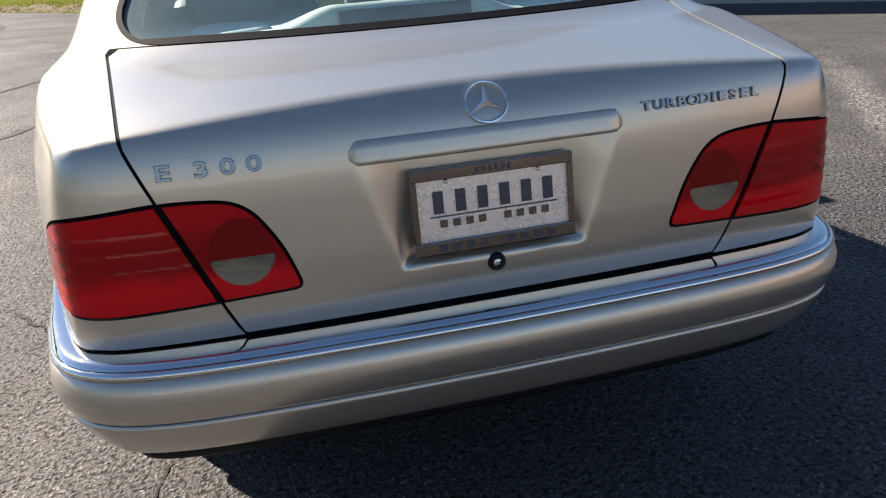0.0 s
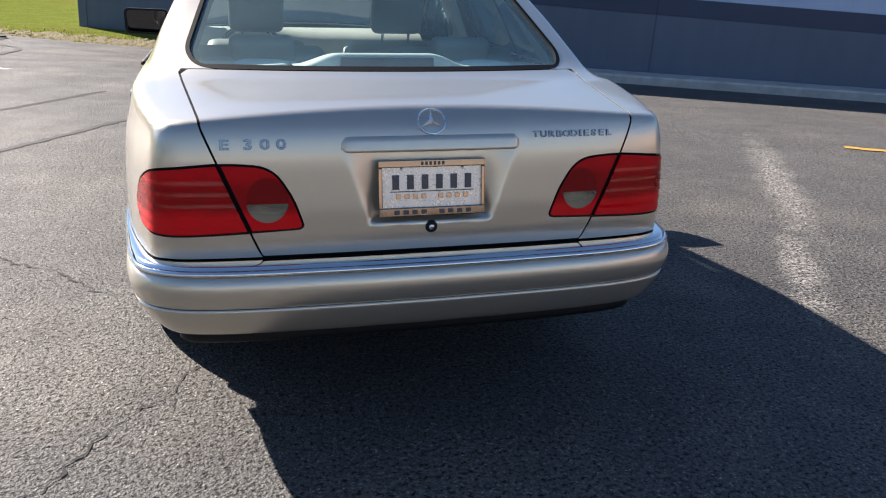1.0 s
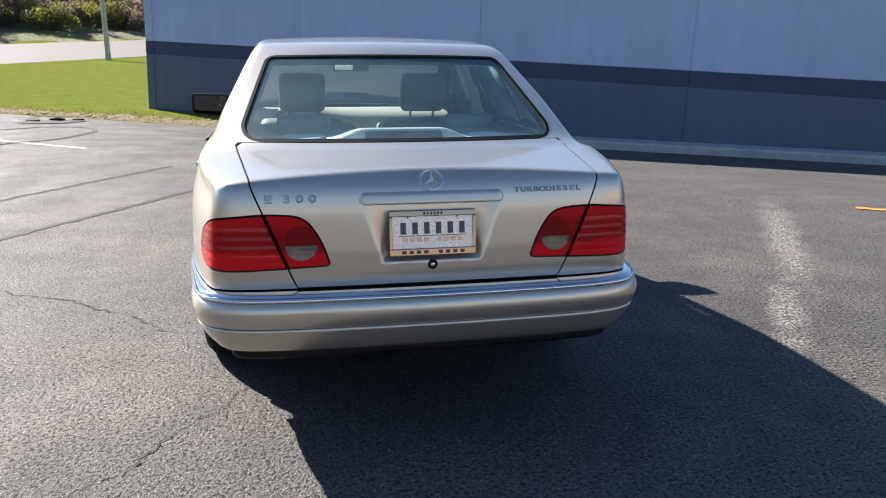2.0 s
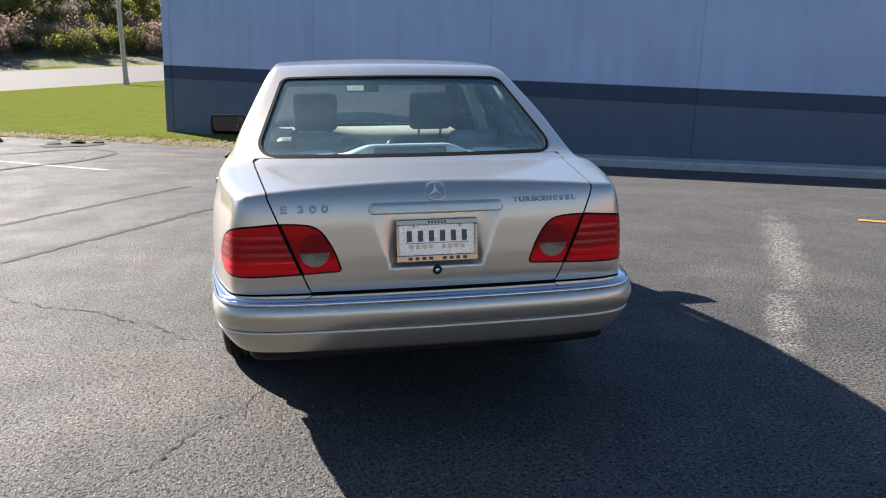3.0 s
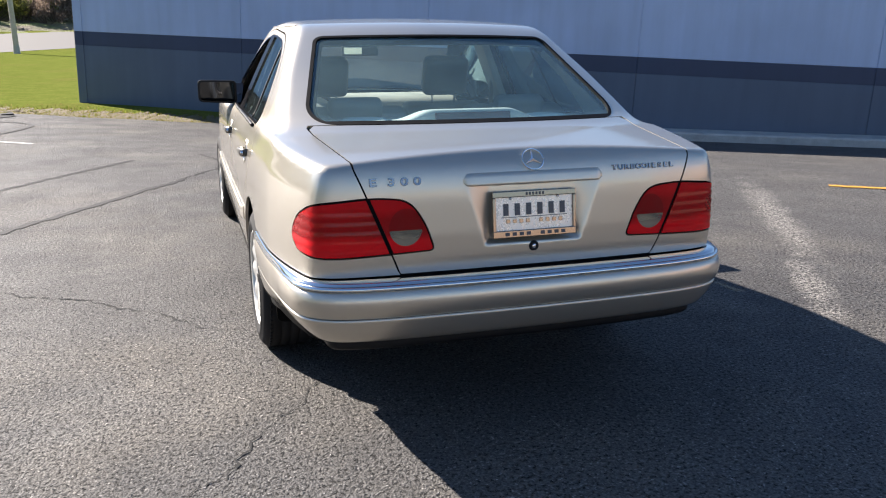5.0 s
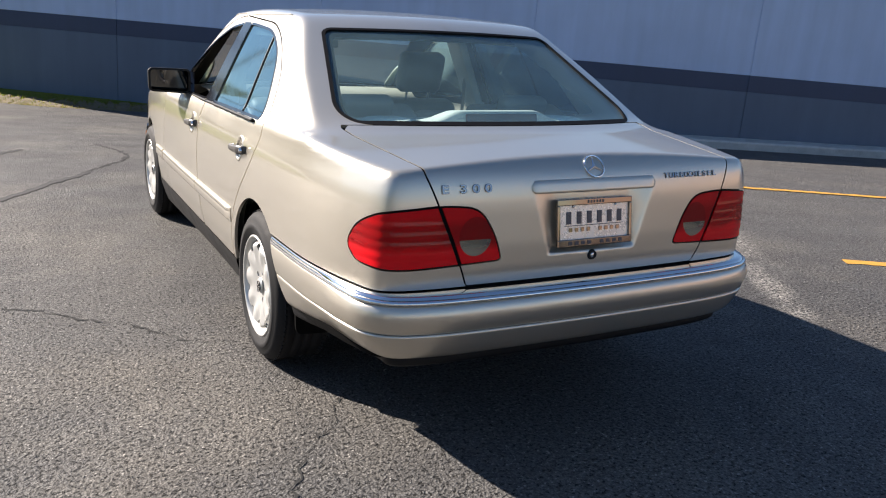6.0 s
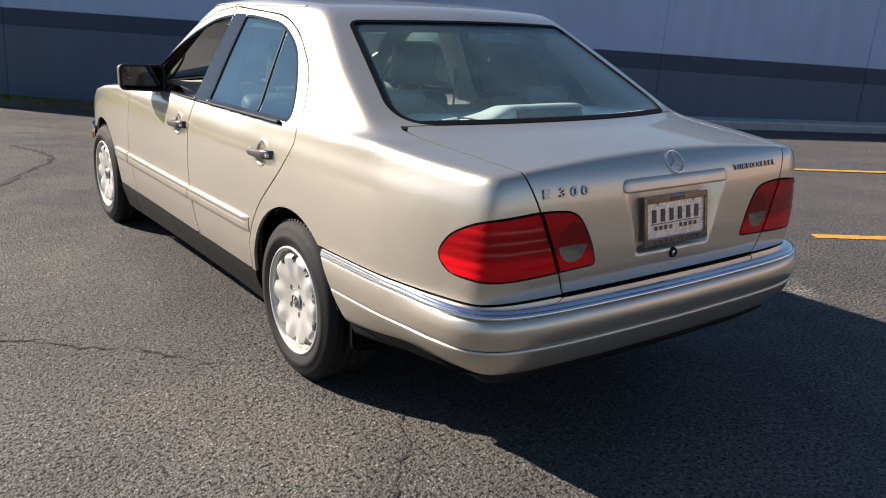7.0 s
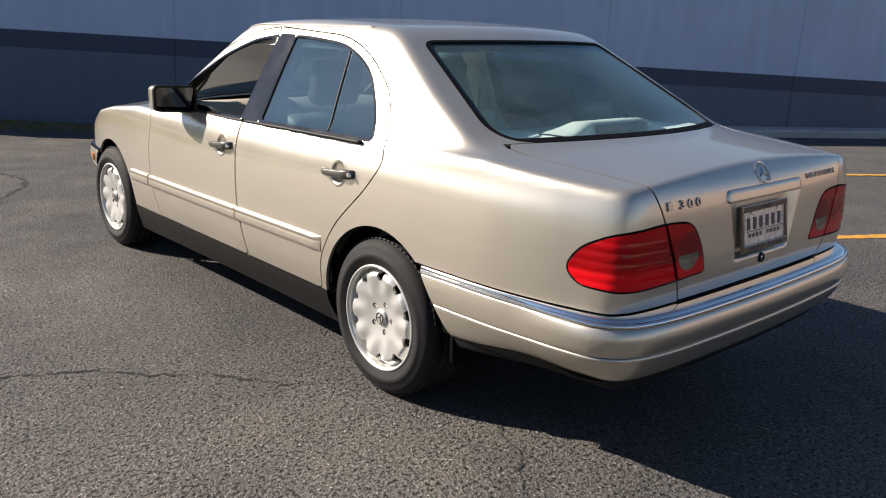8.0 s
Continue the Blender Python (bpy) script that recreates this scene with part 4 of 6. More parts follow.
for name, ends, far in (("rear_bumper", lambda p: p[1] < 0.86, False), ("front_bumper", lambda p: p[1] > 4.12, True)):
    holder = new(name)
    holder.parent = car
    for sub, points, material, text, count in (("upper_cover", UPPER, PAINT, "champagne metallic bumper cover", 26), ("lower_cover", LOWER, PAINT, "", 22), ("chrome_strip", STRIP_A, CHROME, "bright chrome strip", 14), ("chrome_strip", STRIP_B, CHROME, "bright chrome strip", 14), ("lower_lip", LIP, BLACK, "black plastic lip", 12)):
        wrapped = wrap(points, ends, count, tuck if sub in ("lower_cover", "lower_lip") else swell).cut(arch)
        wrapped = wrapped.cut(lambda p: np.where(p.v[:, 1] < 2, 0.82 - 0.70 * np.maximum(0, 0.58 - p.v[:, 2]) - p.v[:, 1], p.v[:, 1] - 4.18 if sub in ("lower_cover", "lower_lip") else 1.0))
        wrapped.both().build(sub, material, holder, text)

# ---------- doors and everything on the sides ----------
B_PILLAR = [(2.105, 0.985), (2.085, 1.386), (2.215, 1.386), (2.275, 0.982)]


def side_x(y, z):
    """Half width of the body at a place on its side."""
    near = np.argmin(np.hypot(SIDE_ONLY.v[:, 1] - y, SIDE_ONLY.v[:, 2] - z))
    return float(SIDE_ONLY.v[near, 0])


SIDE_ONLY = finer(50, 215, 0, 80, 2, 2)
SIDE_ONLY = Patch(SIDE_ONLY.v[SIDE_ONLY.v[:, 0] > 0.45], None, None, [])
MOULD = spline([(-0.004, 0.574), (0.008, 0.572), (0.0135, 0.564), (0.0135, 0.556), (0.010, 0.550), (0.0125, 0.543), (0.0125, 0.522), (0.009, 0.511), (-0.004, 0.506)], 22)[0]


def moulding(y0, y1, parent, side, closed_rear):
    ys = np.linspace(y0, y1, max(6, int(abs(y1 - y0) / 0.04)))
    g = np.zeros((len(ys), len(MOULD), 3))
    for i, y in enumerate(ys):
        taper = min(1.0, (y - y0) / 0.012 + 0.12) if closed_rear else 1.0
        for j, (o, z) in enumerate(MOULD[::-1]):
            g[i, j] = (np.interp(y, outline[60:190, 1], outline[60:190, 0]) + o * taper, y, z - 0.012 * (y - 1.5) / 2)
    p = grid_patch(g, ys)
    side(p.lipped(0.012)).build("side_moulding", PAINT, parent, "body-coloured rubbing strip")


def handle(y, z, parent, sign):
    x = side_x(y, z)
    b = bmesh.new()
    rows = []
    for k in range(25):
        t = k / 24
        yy = y - 0.108 + 0.216 * t
        bow = math.sin(math.pi * t) ** 0.6
        hz = 0.011 + 0.006 * step(0.55, 0.9, 1 - t) + 0.005 * bow
        xo = side_x(yy, z) + 0.004 + 0.026 * min(1.0, bow * 1.4)
        zc = z + 0.012 * (0.5 - t)
        rows.append([b.verts.new((sign * (xo + dx), yy, zc + dz * hz)) for dx, dz in ((-0.012, 0.9), (-0.002, 1.0), (0.004, 0.55), (0.005, 0.0), (0.003, -0.55), (-0.003, -1.0), (-0.012, -0.9))])
    for a, c in zip(rows, rows[1:]):
        for i in range(7):
            b.faces.new((a[i], c[i], c[(i + 1) % 7], a[(i + 1) % 7]))
    b.faces.new(rows[0]), b.faces.new(rows[-1])
    bmesh.ops.recalc_face_normals(b, faces=b.faces[:])
    part("handle", b, HANDLE, parent, "grey pull handle", smooth=True)
    cup = lathe_bm([(0.0, -0.012), (0.018, -0.0115), (0.034, -0.008), (0.042, -0.003), (0.046, 0.0006), (0.052, 0.0012), (0.0565, 0.0004), (0.058, -0.004)], 40, 'X')
    lean_in = math.atan2(side_x(y, z - 0.05) - side_x(y, z + 0.05), 0.10)
    cup.transform(Matrix.Diagonal((sign, 1, 1, 1)) @ Matrix.Translation((x, y, z)) @ Matrix.Rotation(-lean_in, 4, 'Y'))
    bmesh.ops.recalc_face_normals(cup, faces=cup.faces[:])
    part("handle_cup", cup, PAINT, parent, smooth=True)
    part("lock", lathe_bm([(0, 0.034), (0.008, 0.033), (0.010, 0.02)], 16, 'X', (0, 0, 0)), CHROME, parent).matrix_basis = Matrix.Translation((sign * (x + 0.002), y - 0.105, z + 0.006)) @ Matrix.Diagonal((sign * 0.8, 1, 1, 1))


def glass_x(y, z):
    """Half width of the cabin side at a place on its windows."""
    lo, hi = 0.45, 0.95
    for _ in range(30):
        mid = (lo + hi) / 2
        lo, hi = (mid, hi) if float(hull_top(np.array(mid), np.array(y))) > z else (lo, mid)
    return lo


HANDLE = simple("grey_handle", (0.10, 0.095, 0.09), 0.35, 0.3)
for flip in (True, False):
    sign = -1 if flip else 1
    side = (lambda q: q.mirrored()) if flip else (lambda q: q)
    for name, door, pane, hy, hz, y0, y1 in (("rear_door", REAR_DOOR, REAR_GLASS_SIDE, 1.375, 0.862, 1.488, 2.218), ("front_door", FRONT_DOOR, FRONT_GLASS_SIDE, 2.385, 0.850, 2.228, 3.27)):
        skin = low.keep(side_region(door), GAP).cut(lambda p: np.where(p.v[:, 0] > 0.5, np.hypot(p.v[:, 1] - hy, p.v[:, 2] - hz) - 0.047, 1.0)).cut(arch, 0.0).cut(side_region(pane)).cut(side_region(B_PILLAR))
        ob = side(skin.lipped()).build(name, PAINT, car, "champagne metallic door with dark-trimmed window")
        seal = HULL.keep(side_region(pane)).cut(side_region(pane), -0.011).moved(0.0015)
        side(seal.lipped(0.012)).build("window_trim", GLOSS_BLACK, ob, "black window trim")
        if not (flip and name == "front_door"):
            side(HULL.keep(side_region(pane), 0.002).moved(-0.005)).build("window_pane", SIDE_GLASS, ob, "tinted window")
        handle(hy, hz, ob, sign)
        moulding(y0, y1, ob, side, name == "rear_door")
        path = [(sign * (side_x(y, 0.985) + 0.004), y, np.interp(y, [1.2, 3.2], [0.995, 0.962])) for y in np.linspace(1.262 if name == "rear_door" else 2.235, 2.225 if name == "rear_door" else 3.19, 30)]
        part("belt_strip", tube_bm(path, 0.009, 8, 0.9), BLACK, ob, "black belt strip", smooth=True)
    side(HULL.keep(side_region(B_PILLAR)).moved(0.002).lipped()).build("pillar_cover", GLOSS_BLACK, car, "gloss black pillar cover")
    path = [(sign * (glass_x(y, z) - 0.0045), y, z) for y, z in zip(np.linspace(1.537, 1.602, 24), np.linspace(1.000, 1.335, 24))]
    part("window_divider", tube_bm(path, 0.0052, 8), BLACK, car, "black window divider", smooth=True)
    moulding(3.295, 3.55, car, side, False)
    # dark sill under the doors
    sill = HULL.clip(lambda p: np.where((p.v[:, 1] > 1.40) & (p.v[:, 1] < 3.62), p.v[:, 2] - 0.337, 1.0)).cut(arch)
    side(sill.moved(0.002)).build("sill", BLACK, car, "black plastic sill")
    # roof drip strip
    path = [(sign * (0.585 + 0.02 * math.sin(math.pi * (y - 1.2) / 1.5)), y, float(hull_top(np.array(0.585), np.array(y))) - 0.004) for y in np.linspace(1.52, 2.62, 40)]
    path = [(x, y, float(hull_top(np.array(abs(x)), np.array(y))) + 0.001) for x, y, z in path]
    part("roof_strip", tube_bm(path, 0.0022, 6), PAINT, car, smooth=True)


def mirror(sign):
    ob = new("door_mirror")
    ob.parent = car
    tagged(ob, "black-backed door mirror with champagne cap")
    b = bmesh.new()
    rows = []
    for k in range(9):
        t = k / 8
        y = 2.80 + 0.19 * t
        s = math.sqrt(max(0.0, 1 - t ** 2.4)) * 0.98 + 0.02
        poly = rounded([(-0.115 * s, -0.058 * s), (0.115 * s, -0.072 * s), (0.115 * s, 0.066 * s), (-0.115 * s, 0.072 * s)], 0.03 * s, 4)
        rows.append([b.verts.new((sign * (0.922 - px), y, 1.035 + pz)) for px, pz in poly])
    for a, c in zip(rows, rows[1:]):
        for i in range(len(a)):
            b.faces.new((a[i], c[i], c[(i + 1) % len(a)], a[(i + 1) % len(a)]))
    b.faces.new(rows[-1])
    bmesh.ops.recalc_face_normals(b, faces=b.faces[:])
    part("cap", b, PAINT, ob, smooth=True)
    bezel = bmesh.new()
    outer = rounded([(-0.117, -0.060), (0.117, -0.074), (0.117, 0.068), (-0.117, 0.074)], 0.03, 4)
    inset = rounded([(-0.105, -0.050), (0.105, -0.062), (0.105, 0.057), (-0.105, 0.062)], 0.022, 4)
    loops = [[bezel.verts.new((sign * (0.922 - px), yy, 1.035 + pz)) for px, pz in poly] for poly, yy in ((outer, 2.815), (outer, 2.795), (inset, 2.793), (inset, 2.812))]
    for a, c in zip(loops, loops[1:]):
        for i in range(len(a)):
            bezel.faces.new((a[i], c[i], c[(i + 1) % len(a)], a[(i + 1) % len(a)]))
    bmesh.ops.recalc_face_normals(bezel, faces=bezel.faces[:])
    part("bezel", bezel, BLACK, ob)
    g = bmesh.new()
    g.faces.new([g.verts.new((sign * (0.922 - px), 2.812 - 0.22 * pz, 1.035 + pz)) for px, pz in inset])
    part("mirror_glass", g, MIRROR, ob, "mirror glass")
    foot = bmesh.new()
    tri = [(2.83, 0.965), (3.13, 0.955), (3.00, 1.075)]
    xs = side_x(2.95, 0.99)
    ring = [[foot.verts.new((sign * (xs + o - 0.35 * (z - 0.97)), y, z)) for y, z in tri] for o in (-0.03, 0.03)]
    foot.faces.new(ring[0]), foot.faces.new(ring[1][::-1])
    for i in range(3):
        foot.faces.new((ring[0][i], ring[0][(i + 1) % 3], ring[1][(i + 1) % 3], ring[1][i]))
    box_bm(0.10, 0.07, 0.05, (sign * 0.82, 2.93, 0.995), 0.015, 2, bm=foot)
    bmesh.ops.recalc_face_normals(foot, faces=foot.faces[:])
    part("mirror_foot", foot, GLOSS_BLACK, ob)


MIRROR = simple("mirror_silver", (0.10, 0.105, 0.115), 0.03, 1.0, 0.01)
for sign in (-1, 1):
    mirror(sign)
    amber = wrap([(0.012, 0.545), (0.021, 0.54), (0.021, 0.505), (0.012, 0.498)], lambda p: 4.31 < p[1] < 4.41, 10)
    (amber if sign > 0 else amber.mirrored()).moved(0.002).lipped(0.015).build("side_marker", AMBER, car, "amber side marker")

# ---------- wheels ----------
def wheel_disc():
    """The alloy face: a dished disc with ten scooped openings near the rim."""
    rs, n = np.linspace(0.0, 0.204, 44), 240
    ang = np.linspace(0, 2 * math.pi, n + 1)
    g = np.zeros((n + 1, len(rs), 3))
    for i, a in enumerate(ang):
        flute = (0.5 + 0.5 * math.cos(10 * a)) ** 1.0
        for j, r in enumerate(rs):
            dish = 0.012 - 0.022 * step(0.03, 0.17, r) + 0.030 * step(0.17, 0.204, r)
            scoop = 0.009 * (1 - flute) * step(0.085, 0.155, r)
            hubx = -0.010 * (1 - step(0.020, 0.034, r))
            g[i, j] = (dish + scoop + hubx, r * math.cos(a), r * math.sin(a))
    p = grid_patch(g, ang)
    p.n *= -1 if p.n[len(p.n) // 2][0] > 0 else 1

    def holes(q):
        a = np.arctan2(q.v[:, 2], q.v[:, 1])
        r = np.hypot(q.v[:, 1], q.v[:, 2])
        off = (((a / (2 * math.pi) * 10 - 0.5) + 0.5) % 1.0 - 0.5) / 10 * 2 * math.pi * r
        return (np.sqrt((off / (0.0145 + 0.26 * np.clip(r - 0.155, 0, 1))) ** 2 + ((r - 0.174) / 0.0215) ** 2) - 1) * 0.02

    def bolts(q):
        best = np.full(len(q.v), 1.0)
        for k in range(5):
            a = math.pi / 2 + 0.35 + 2 * math.pi * k / 5
            best = np.minimum(best, np.hypot(q.v[:, 1] - 0.060 * math.cos(a), q.v[:, 2] - 0.060 * math.sin(a)) - 0.0115)
        return best

    return p.cut(holes).cut(bolts).lipped(0.012, False)


DISC = wheel_disc()
BRAKE = simple("brake_steel", (0.10, 0.095, 0.09), 0.5, 0.7)
first_wheel = None
for y, sign in ((HUB_Y[0], -1), (HUB_Y[1], -1), (HUB_Y[0], 1), (HUB_Y[1], 1)):
    pose_here = Matrix.Translation((-0.872, y, HUB_Z)) if sign < 0 else Matrix.Translation((0.872, y, HUB_Z)) @ Matrix.Rotation(math.pi, 4, 'Z')
    if first_wheel is not None:
        copy_thing(first_wheel, pose_here)
        continue
    first_wheel = new("wheel")
    first_wheel.parent = car
    r = WHEEL_R
    side_wall = [(0.214, 0.004), (0.216, -0.006), (0.224, -0.013), (0.245, -0.018), (0.247, -0.0195), (0.262, -0.019), (0.264, -0.017), (0.285, -0.013), (0.300, -0.003), (0.311, 0.010), (0.3165, 0.024)]
    tread = [(r, 0.030), (r, 0.060), (r - 0.007, 0.062), (r - 0.007, 0.069), (r, 0.071), (r, 0.098), (r - 0.007, 0.100), (r - 0.007, 0.108), (r, 0.110), (r, 0.137), (r - 0.007, 0.139), (r - 0.007, 0.146), (r, 0.148), (r, 0.178)]
    part("tyre", lathe_bm(side_wall + tread + [(0.311, 0.198), (0.285, 0.222), (0.24, 0.225), (0.212, 0.2)], 72), RUBBER, first_wheel, "worn black tyre", smooth=True)
    blocks = bmesh.new()
    for k in range(78):
        a = 2 * math.pi * k / 78
        for x in (0.028, 0.190):
            box_bm(0.026, 0.016, 0.006, (0, 0, 0), bm=blocks, turn=Matrix.Rotation(a, 4, 'X') @ Matrix.Translation((x, 0, r - 0.004)) @ Matrix.Rotation(0.5 if x < 0.1 else -0.5, 4, 'Y'))
    tagged(part("tread", blocks, RUBBER, first_wheel), kind="stuff")
    rim_ring = lathe_bm([(0.2165, -0.002), (0.217, -0.010), (0.212, -0.014), (0.206, -0.011), (0.202, 0.004), (0.197, 0.06), (0.195, 0.19)], 72)
    wheel_rim = part("rim", rim_ring, ALLOY, first_wheel, "silver alloy wheel", smooth=True)
    mesh_part("wheel_face", DISC.v, DISC.f, ALLOY, wheel_rim, "", DISC.n)
    cap = lathe_bm([(0.0, -0.0015), (0.02, -0.001), (0.029, 0.001), (0.033, 0.006)], 32)
    part("hub_cap", cap, ALLOY, wheel_rim, smooth=True)
    ring = tube_bm([(-0.0025, 0.021 * math.cos(2 * math.pi * k / 28), 0.021 * math.sin(2 * math.pi * k / 28)) for k in range(28)], 0.0018, 6, closed=True)
    for k in range(3):
        a = math.pi / 2 + 0.5 + k * 2 * math.pi / 3
        tube_bm([(-0.0025, 0, 0), (-0.0025, 0.021 * math.cos(a), 0.021 * math.sin(a))], [0.0035, 0.001], 6, bm=ring)
    part("hub_badge", ring, BRAKE, wheel_rim, smooth=True)
    for k in range(5):
        a = math.pi / 2 + 0.35 + 2 * math.pi * k / 5
        part("wheel_bolt", lathe_bm([(0.0, 0.011), (0.006, 0.011), (0.0075, 0.013), (0.0075, 0.03)], 6, 'X', (0, 0.060 * math.cos(a), 0.060 * math.sin(a))), CHROME, wheel_rim)
    part("brake_disc", lathe_bm([(0.0, 0.05), (0.06, 0.05), (0.065, 0.07), (0.14, 0.072), (0.14, 0.085), (0.0, 0.085)], 48), BRAKE, first_wheel)
    part("wheel_well", lathe_bm([(0.0, 0.20), (0.20, 0.20), (0.20, 0.22), (0.0, 0.22)], 32), VOID, first_wheel)
    first_wheel.matrix_world = pose_here
for y in HUB_Y:
    for sign in (-1, 1):
        liner = bmesh.new()
        rows = []
        for k in range(25):
            a = math.pi * (0.03 + 0.94 * k / 24)
            rows.append([liner.verts.new((sign * x, y + rr * math.cos(a), HUB_Z + rr * math.sin(a))) for x, rr in ((0.845, 0.372), (0.80, 0.385), (0.60, 0.385), (0.58, 0.0))])
        for a, b in zip(rows, rows[1:]):
            for i in range(3):
                liner.faces.new((a[i], b[i], b[i + 1], a[i + 1]))
        part("arch_liner", liner, VOID, car)
part("underbody", box_bm(1.40, 3.5, 0.05, (0, 2.5, 0.28), 0.02), VOID, car)
part("underbody", box_bm(1.46, 0.34, 0.09, (0, 0.59, 0.345), 0.02), VOID, car)
part("underbody", box_bm(1.16, 0.36, 0.07, (0, 0.28, 0.365), 0.02), VOID, car)
# added plates behind the rear wheels that fill out the cast shadow
for sign in (-1, 1):
    guard = bmesh.new()
    loop = rounded([(0.56, 0.42), (0.56, 0.25), (0.66, 0.225), (0.835, 0.235), (0.840, 0.42)], [0, 0.03, 0.05, 0.03, 0], 4)
    near = [guard.verts.new((sign * x, 0.705, z)) for x, z in loop]
    far = [guard.verts.new((sign * x, 0.720, z)) for x, z in loop]
    guard.faces.new(near), guard.faces.new(far[::-1])
    for i in range(len(loop)):
        guard.faces.new((near[i], near[(i + 1) % len(loop)], far[(i + 1) % len(loop)], far[i]))
    bmesh.ops.recalc_face_normals(guard, faces=guard.faces[:])
    part("shadow_guard", guard, VOID, car, "black plate added behind the wheel to fill the car shadow")


# ---------- the cabin ----------
def cushion(size, at, material, parent, name, bevel=0.05, turn=None, bulge=0.0):
    b = box_bm(*size, (0, 0, 0), min(bevel, min(size) * 0.45), 4)
    for v in b.verts:
        v.co.y -= bulge * (1 - (2 * v.co.x / size[0]) ** 2) * (1 - (2 * v.co.z / size[2]) ** 2)
    b.transform(Matrix.Translation(at) @ (turn or Matrix.Identity(4)))
    return part(name, b, material, parent, smooth=True)


def seat(x, y):
    ob = new("front_seat")
    ob.parent = car
    tagged(ob, "grey leather front seat with headrest")
    lean = Matrix.Rotation(radians(18), 4, 'X')
    cushion((0.52, 0.52, 0.16), (x, y + 0.30, 0.46), SEAT, ob, "seat_cushion", 0.06)
    cushion((0.50, 0.14, 0.52), (x, y - 0.01, 0.745), SEAT, ob, "backrest", 0.06, lean, 0.01)
    for sx in (-1, 1):
        cushion((0.07, 0.16, 0.42), (x + sx * 0.23, y + 0.01, 0.745), SEAT, ob, "bolster", 0.035, lean)
    cushion((0.27, 0.10, 0.23), (x, y - 0.125, 1.155), HEADREST, ob, "headrest", 0.045, lean)
    for sx in (-0.07, 0.07):
        part("headrest_post", tube_bm([(x + sx, y - 0.08, 0.97), (x + sx, y - 0.12, 1.10)], 0.007, 8), CHROME, ob)
    return ob


for x in (-0.36, 0.36):
    seat(x, 2.28)
bench = new("rear_bench")
bench.parent = car
tagged(bench, "grey leather rear bench")
lean = Matrix.Rotation(radians(22), 4, 'X')
cushion((1.30, 0.52, 0.18), (0, 1.55, 0.48), SEAT, bench, "seat_cushion", 0.06)
for x in (-0.40, 0.40):
    cushion((0.52, 0.16, 0.58), (x, 1.26, 0.79), SEAT, bench, "backrest", 0.06, lean, 0.012)
cushion((0.26, 0.14, 0.54), (0, 1.265, 0.78), SEAT, bench, "centre_backrest", 0.05, lean)
for x in (-0.40, 0.40):
    cushion((0.25, 0.085, 0.095), (x, 1.125, 1.070), SEAT, bench, "headrest", 0.04, lean)
shelf = bmesh.new()
rows = []
for k in range(25):
    x = -0.66 + 1.32 * k / 24
    rows.append([shelf.verts.new((x, y, z)) for y, z in ((0.50 + 0.15 * (x / 0.64) ** 2, 1.040), (0.75, 1.046), (1.05, 1.03), (1.10, 0.95))])
for a, b in zip(rows, rows[1:]):
    for i in range(3):
        shelf.faces.new((a[i], b[i], b[i + 1], a[i + 1]))
part("parcel_shelf", shelf, SHELF, car, "pale grey parcel shelf", smooth=True)
brake_light = bmesh.new()
rows = []
for k in range(33):
    x = -0.32 + 0.64 * k / 32
    h = 0.010 + 0.046 * step(0.0, 0.16, 0.32 - abs(x))
    rows.append([brake_light.verts.new((x, y, 1.044 + z * h)) for y, z in ((0.655, 0.0), (0.658, 0.5), (0.670, 0.92), (0.695, 1.0), (0.77, 0.85), (0.86, 0.0))])
for a, b in zip(rows, rows[1:]):
    for i in range(5):
        brake_light.faces.new((a[i], b[i], b[i + 1], a[i + 1]))
bmesh.ops.recalc_face_normals(brake_light, faces=brake_light.faces[:])
housing = part("brake_light_housing", brake_light, simple("grey_housing", (0.42, 0.45, 0.43), 0.7), car, "grey high brake light housing", smooth=True)
part("brake_light_lens", box_bm(0.33, 0.012, 0.036, (0, 0.650, 1.072), 0.0055, 3, Matrix.Rotation(radians(-14), 4, 'X')), simple("dark_red_lens", (0.035, 0.008, 0.010), 0.2), housing, "dark red brake light")
for x in (-0.42, 0.42):
    part("speaker_grille", lathe_bm([(0.0, 0.010), (0.09, 0.010), (0.10, 0.004), (0.10, -0.01)], 36, 'Z', (x, 0.84, 1.042)), SHELF, car, smooth=True)
dash = bmesh.new()
rows = []
for k in range(21):
    x = -0.68 + 1.36 * k / 20
    hood = 0.045 * math.exp(-((x + 0.36) / 0.2) ** 2)
    rows.append([dash.verts.new((x, y, z + (hood if y < 3.0 else 0))) for y, z in ((2.83, 0.62), (2.80, 0.82), (2.84, 0.93), (2.93, 0.972), (3.22, 0.982), (3.33, 0.960))])
for a, b in zip(rows, rows[1:]):
    for i in range(5):
        dash.faces.new((a[i], b[i], b[i + 1], a[i + 1]))
part("dashboard", dash, DASH, car, "beige dashboard", smooth=True)
part("dash_wood", box_bm(1.2, 0.02, 0.07, (0, 2.80, 0.78), 0.008, 2), WOOD, car)
wheel_pose = Matrix.Translation((-0.36, 2.68, 0.86)) @ Matrix.Rotation(radians(62), 4, 'X')
steer = tube_bm([(0.185 * math.cos(2 * math.pi * k / 40), 0.185 * math.sin(2 * math.pi * k / 40), 0) for k in range(40)], 0.015, 10, closed=True)
box_bm(0.34, 0.045, 0.02, (0, 0.0, -0.01), 0.008, 2, bm=steer)
box_bm(0.05, 0.16, 0.02, (0, -0.09, -0.01), 0.008, 2, bm=steer)
lathe_bm([(0.0, 0.02), (0.06, 0.015), (0.075, -0.02)], 32, 'Z', bm=steer)
steer.transform(wheel_pose)
